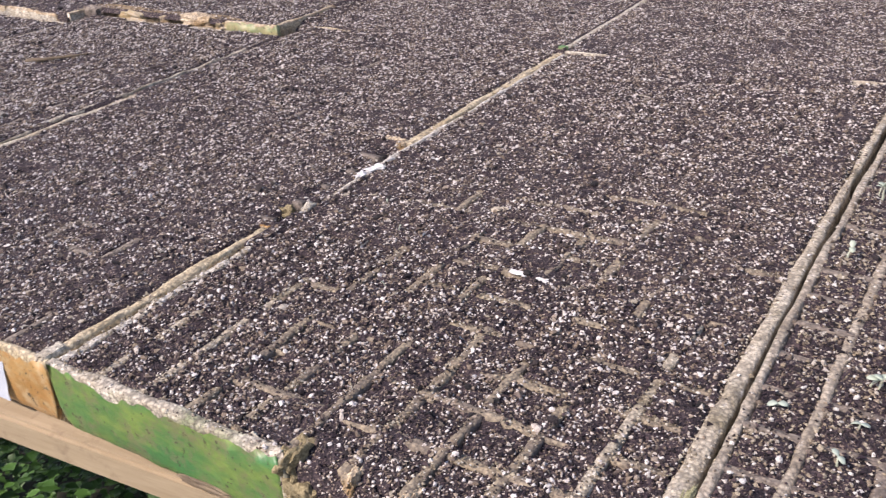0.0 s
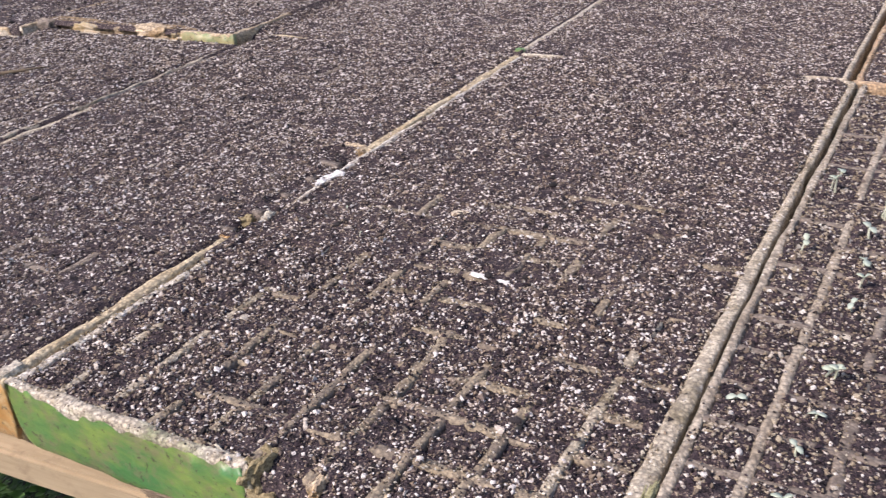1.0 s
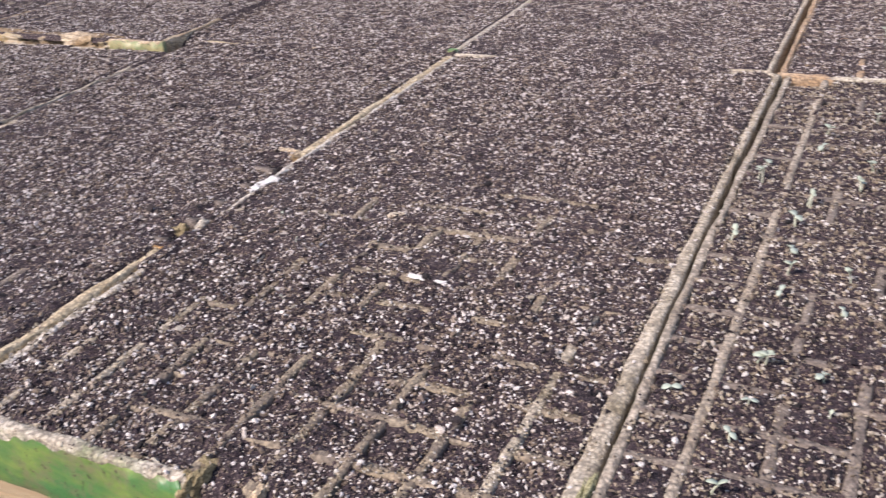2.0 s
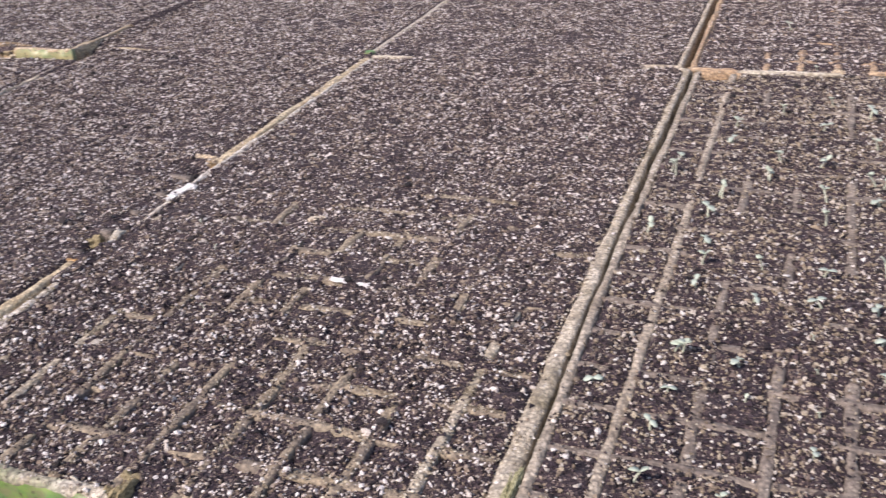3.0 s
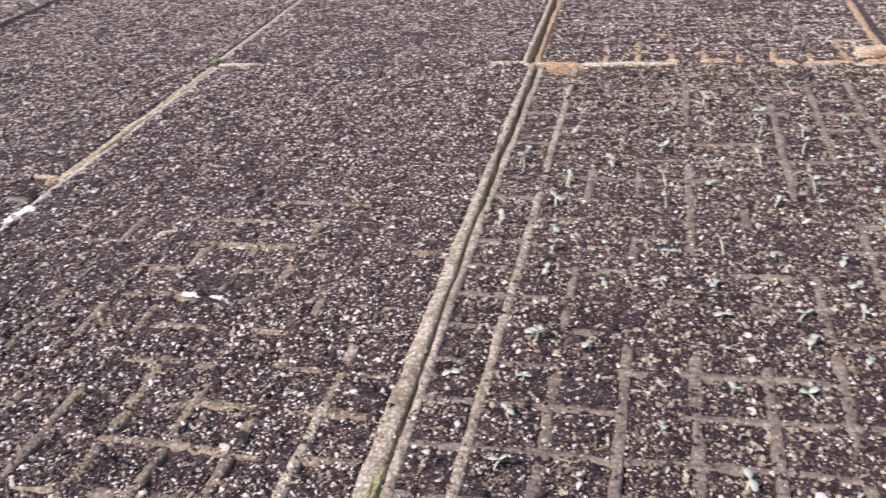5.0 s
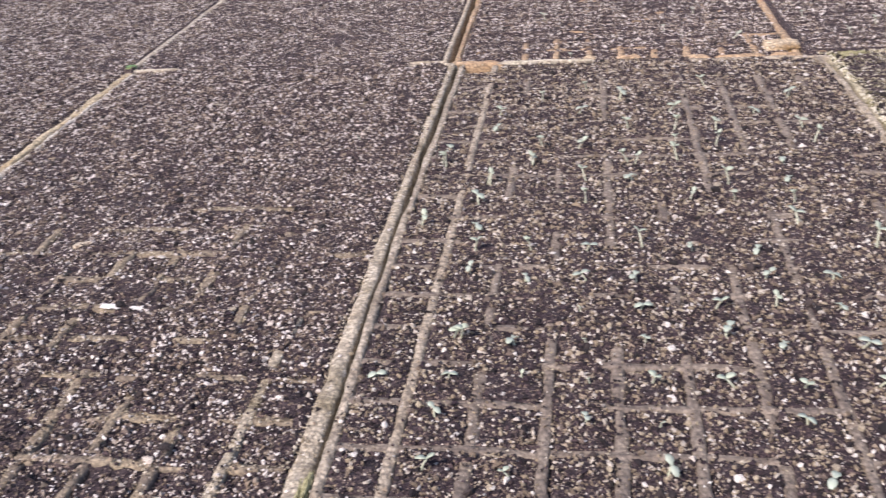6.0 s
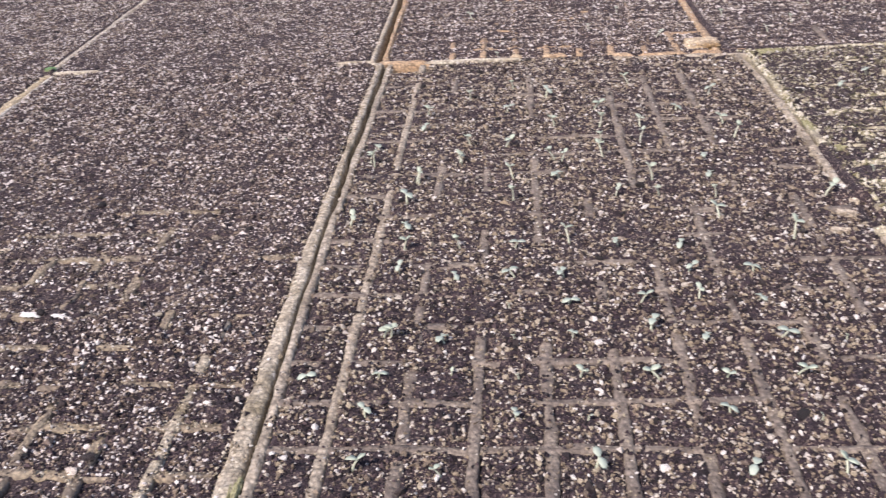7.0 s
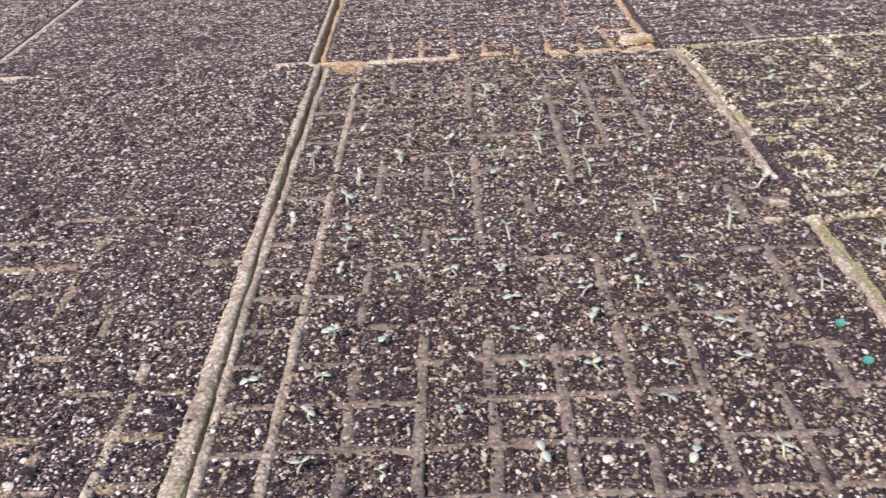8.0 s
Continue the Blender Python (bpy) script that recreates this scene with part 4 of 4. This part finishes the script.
chunk("foam_flake", (0.010, 0.012, 0.006), 36, GREEN, "green painted chip of foam edge", on(tray_a, -0.005, 0.667, 0.0016, 12), 0.2)
chunk("foam_stub", (0.040, 0.005, 0.006), 37, BARK, "brown broken lower edge of the green face", on(tray_a, 0.112, 0.0036, -0.0430, 0), 0.3)
chunk("foam_stub", (0.010, 0.013, 0.011), 41, ORANGE, "rusty broken end of a foam edge", on(tray_d, 0.3385, 0.190, -0.0058, 5), 0.3)
chunk("foam_stub", (0.009, 0.018, 0.007), 42, FOAM_PALE, "pale rounded end of a foam edge", on(tray_d, 0.3400, 0.0095, -0.0010, -4), 0.15)
chunk("foam_stub", (0.009, 0.013, 0.008), 25, FOAM_TAN, "broken tan end of a foam edge", on(tray_d, 0.336, 0.366, -0.003, 8), 0.2)
chunk("foam_stub", (0.007, 0.013, 0.012), 5, FOAM_PALE, "broken stub of a foam edge", on(tray_a, 0.003, 0.226, -0.003, 5))
chunk("foam_stub", (0.010, 0.020, 0.016), 33, CRUMBLE, "crumbly broken end of the painted front", on(tray_a, 0.1715, 0.010, -0.0085, -14), 0.6)
chunk("foam_stub", (0.020, 0.013, 0.022), 55, CRUMBLE, "olive crumbling lump at the broken front", on(tray_a, 0.178, 0.004, -0.0260, 10), 0.6)
chunk("foam_stub", (0.016, 0.010, 0.012), 56, CRUMBLE_BROWN, "brown crumbling lump at the broken front", on(tray_a, 0.190, 0.0035, -0.0330, -8), 0.6)
chunk("foam_stub", (0.0075, 0.017, 0.014), 22, FOAM_TAN, "brown broken stub of a cell wall", on(tray_a, 0.205, 0.012, -0.008, 4), 0.2)
chunk("foam_stub", (0.0075, 0.018, 0.012), 23, FOAM_TAN, "brown broken stub of a cell wall", on(tray_a, 0.236, 0.010, -0.007, -5), 0.2)
chunk("foam_block", (0.034, 0.028, 0.014), 6, FOAM_TAN, "tan-stained foam block filling a corner cell", on(tray_g, 0.314, 0.024, -0.002, 0), 0.08)
chunk("foam_stub", (0.012, 0.010, 0.012), 7, FOAM_TAN, "tan foam stub at a broken edge", on(tray_g, 0.133, 0.004, -0.004, 10))
chunk("foam_stub", (0.024, 0.008, 0.010), 8, FOAM_ORANGE, "orange-stained foam stub at a broken edge", on(tray_g, 0.171, 0.004, -0.003, -4))
chunk("foam_stub", (0.058, 0.022, 0.028), 9, FOAM_TAN, "tan broken lump of old foam", on(tray_i, 0.203, 0.006, -0.010, 3), 0.3)
chunk("foam_stub", (0.254, 0.020, 0.025), 38, CRUMBLE_BROWN, "brown crumbling broken front of a tray", on(tray_i, 0.125, 0.0115, -0.0108, 0), 0.4)
chunk("foam_stub", (0.030, 0.018, 0.026), 10, FOAM_WALL, "grey broken lump of old foam", on(tray_i, 0.005, 0.000, -0.011, 0), 0.3)
chunk("foam_stub", (0.050, 0.018, 0.020), 12, TAN, "orange-brown broken lump of old foam", on(tray_i, 0.082, 0.004, -0.010, -4), 0.3)
chunk("foam_stub", (0.014, 0.014, 0.020), 13, FOAM_TAN, "tan broken lump of old foam", on(tray_i, 0.142, 0.004, -0.011, 10), 0.3)
chunk("foam_stub", (0.016, 0.012, 0.014), 14, TAN, "tan broken lump of old foam", on(tray_i, 0.245, 0.003, -0.010, 30), 0.5)
chunk("foam_stub", (0.005, 0.008, 0.005), 11, FOAM, "pale crumb of foam in the broken edge", on(tray_b, 0.3440, 0.347, -0.0042, 25), 0.4)
chunk("foam_stub", (0.006, 0.008, 0.006), 81, FOAM_WHITE, "pale broken end of a foam edge", on(tray_b, 0.3415, 0.3615, -0.0022, 10), 0.3)
chunk("foam_stub", (0.012, 0.004, 0.004), 82, FOAM_GREY, "grey stub of a broken cell wall", on(tray_b, 0.3345, 0.3285, -0.0030, -12), 0.3)

# thin moss on the foam edges
for tray, x, y, size, turn, k in ((tray_a, 0.3418, 0.046, (0.005, 0.040, 0.0034), 3, 71), (tray_b, 0.3472, 0.268, (0.006, 0.030, 0.0034), 4, 72),
                                  (tray_b, 0.3482, 0.222, (0.005, 0.040, 0.0032), -2, 73), (tray_c, 0.003, 0.470, (0.005, 0.024, 0.004), 0, 74),
                                  (tray_c, 0.012, 0.432, (0.007, 0.006, 0.003), 20, 75), (tray_c, 0.024, 0.668, (0.020, 0.006, 0.004), 6, 76)):
    tagged(chunk("moss", size, k, MOSS, "thin yellow-green moss on a foam edge", on(tray, x, y, -0.0004, turn), 0.9), category="moss", group="moss on the trays")

for x, y in ((0.319, 0.180), (0.320, 0.147)):
    bead = chunk("coated_seed", (0.0042, 0.0036, 0.0034), int(x * 900), TEAL, "teal coated seed lying on the soil", on(tray_b, x, y, 0.0018, 40 * x), 0.1)
    tagged(bead, category="seed", group="coated seeds")

twig = tagged(new("twig"), "thin dry twig lying on the soil", "twig")
pts = [Vector((x, y, TOP + z)) for x, y, z in ((-0.565, 0.404, 0.0026), (-0.561, 0.406, 0.0034), (-0.548, 0.413, 0.0042), (-0.535, 0.424, 0.0048), (-0.523, 0.438, 0.0044), (-0.516, 0.458, 0.0026))]
part("stick", tube(pts, [0.0024, 0.0034, 0.0023, 0.0019, 0.0016, 0.0010], 8), BARK, twig)

# A torn label on the orange face, its writing reduced to bars.
note = tagged(new("paper_label"), "torn white label on the orange tray face", "label")
note.matrix_world = pose(-0.066, -0.0006, TOP - 0.026, 84, 0, 0)
bm = bmesh.new()
bmesh.ops.create_grid(bm, x_segments=6, y_segments=5, size=0.5, matrix=Matrix.Diagonal((0.046, 0.026, 1, 1)))
for v in bm.verts:
    v.co.z += 0.0006 * noise.noise(v.co * 90)
    if v.co.x > 0.02:
        v.co.x -= 0.004 * abs(noise.noise(v.co * 120))
bmesh.ops.solidify(bm, geom=bm.faces[:], thickness=0.0003)
sheet = part("sheet", bm, PAPER, note)
for k, (bx, bw) in enumerate(((-0.008, 0.012), (0.008, 0.009))):
    bm = bmesh.new()
    bmesh.ops.create_cube(bm, size=1.0, matrix=Matrix.Translation((bx, 0.002, 0.0012)) @ Matrix.Diagonal((bw, 0.0045, 0.0006, 1)))
    part("print_bar", bm, INK, sheet)


# ---- weeds under the bench ----
def weeds(count, stems, seed):
    """Toothed oval leaves, folded along the middle, in tufts of uneven height."""
    g = np.random.default_rng(seed)
    n = count
    cx, cy, ch = g.uniform(-1.35, 0.05, stems), g.uniform(-0.42, 0.62, stems), g.uniform(0.16, 0.60, stems)
    own = g.integers(0, stems, n)
    t = g.uniform(0.2, 1.0, n)
    spread = 0.015 + 0.045 * t
    pos = np.stack([cx[own] + g.normal(0, 1, n) * spread, cy[own] + g.normal(0, 1, n) * spread, ch[own] * t + 0.02], 1)
    size = g.uniform(0.011, 0.025, n) * (0.6 + 0.4 * t)
    side = np.array([(0.10, 0.16), (0.24, 0.24), (0.30, 0.36), (0.46, 0.33), (0.54, 0.38), (0.70, 0.24), (0.78, 0.22)])
    rib = [(0, 0, 0)] + [(a, 0, -0.10 * a * a - 0.03) for a in (0.25, 0.5, 0.75)] + [(1.0, 0, -0.16)]
    shape = np.array(rib + [(a, b, 0.06 - 0.08 * a * a) for a, b in side] + [(a, -b, 0.06 - 0.08 * a * a) for a, b in side])
    tri = []
    for first, turn in ((5, 1), (12, -1)):
        edge = [0] + list(range(first, first + 7)) + [4]
        mid = [0, 1, 1, 1, 2, 2, 3, 3, 4]
        for k in range(8):
            for f in ((edge[k], mid[k + 1], edge[k + 1]), (edge[k], mid[k], mid[k + 1])):
                if len(set(f)) == 3:
                    tri.append(f[::turn])
    tri = np.array(tri)
    yaw, tip = g.uniform(0, 2 * np.pi, n), g.uniform(-0.5, 0.5, n)
    x = shape[None, :, 0] * np.cos(tip)[:, None] + shape[None, :, 2] * np.sin(tip)[:, None]
    z = shape[None, :, 0] * np.sin(tip)[:, None] + shape[None, :, 2]
    y = np.repeat(shape[None, :, 1], n, 0)
    v = np.stack([x * np.cos(yaw)[:, None] - y * np.sin(yaw)[:, None], x * np.sin(yaw)[:, None] + y * np.cos(yaw)[:, None], z], -1) * size[:, None, None] + pos[:, None]
    f = (tri[None] + len(shape) * np.arange(n)[:, None, None]).reshape(-1, 3)
    return v.reshape(-1, 3), f


wv, wf = weeds(26000, 640, 4)
tagged(new("weeds", array_mesh("weeds", wv, wf, [WEED], True)), "low leafy green weeds growing beneath the bench", "weeds", kind="stuff")
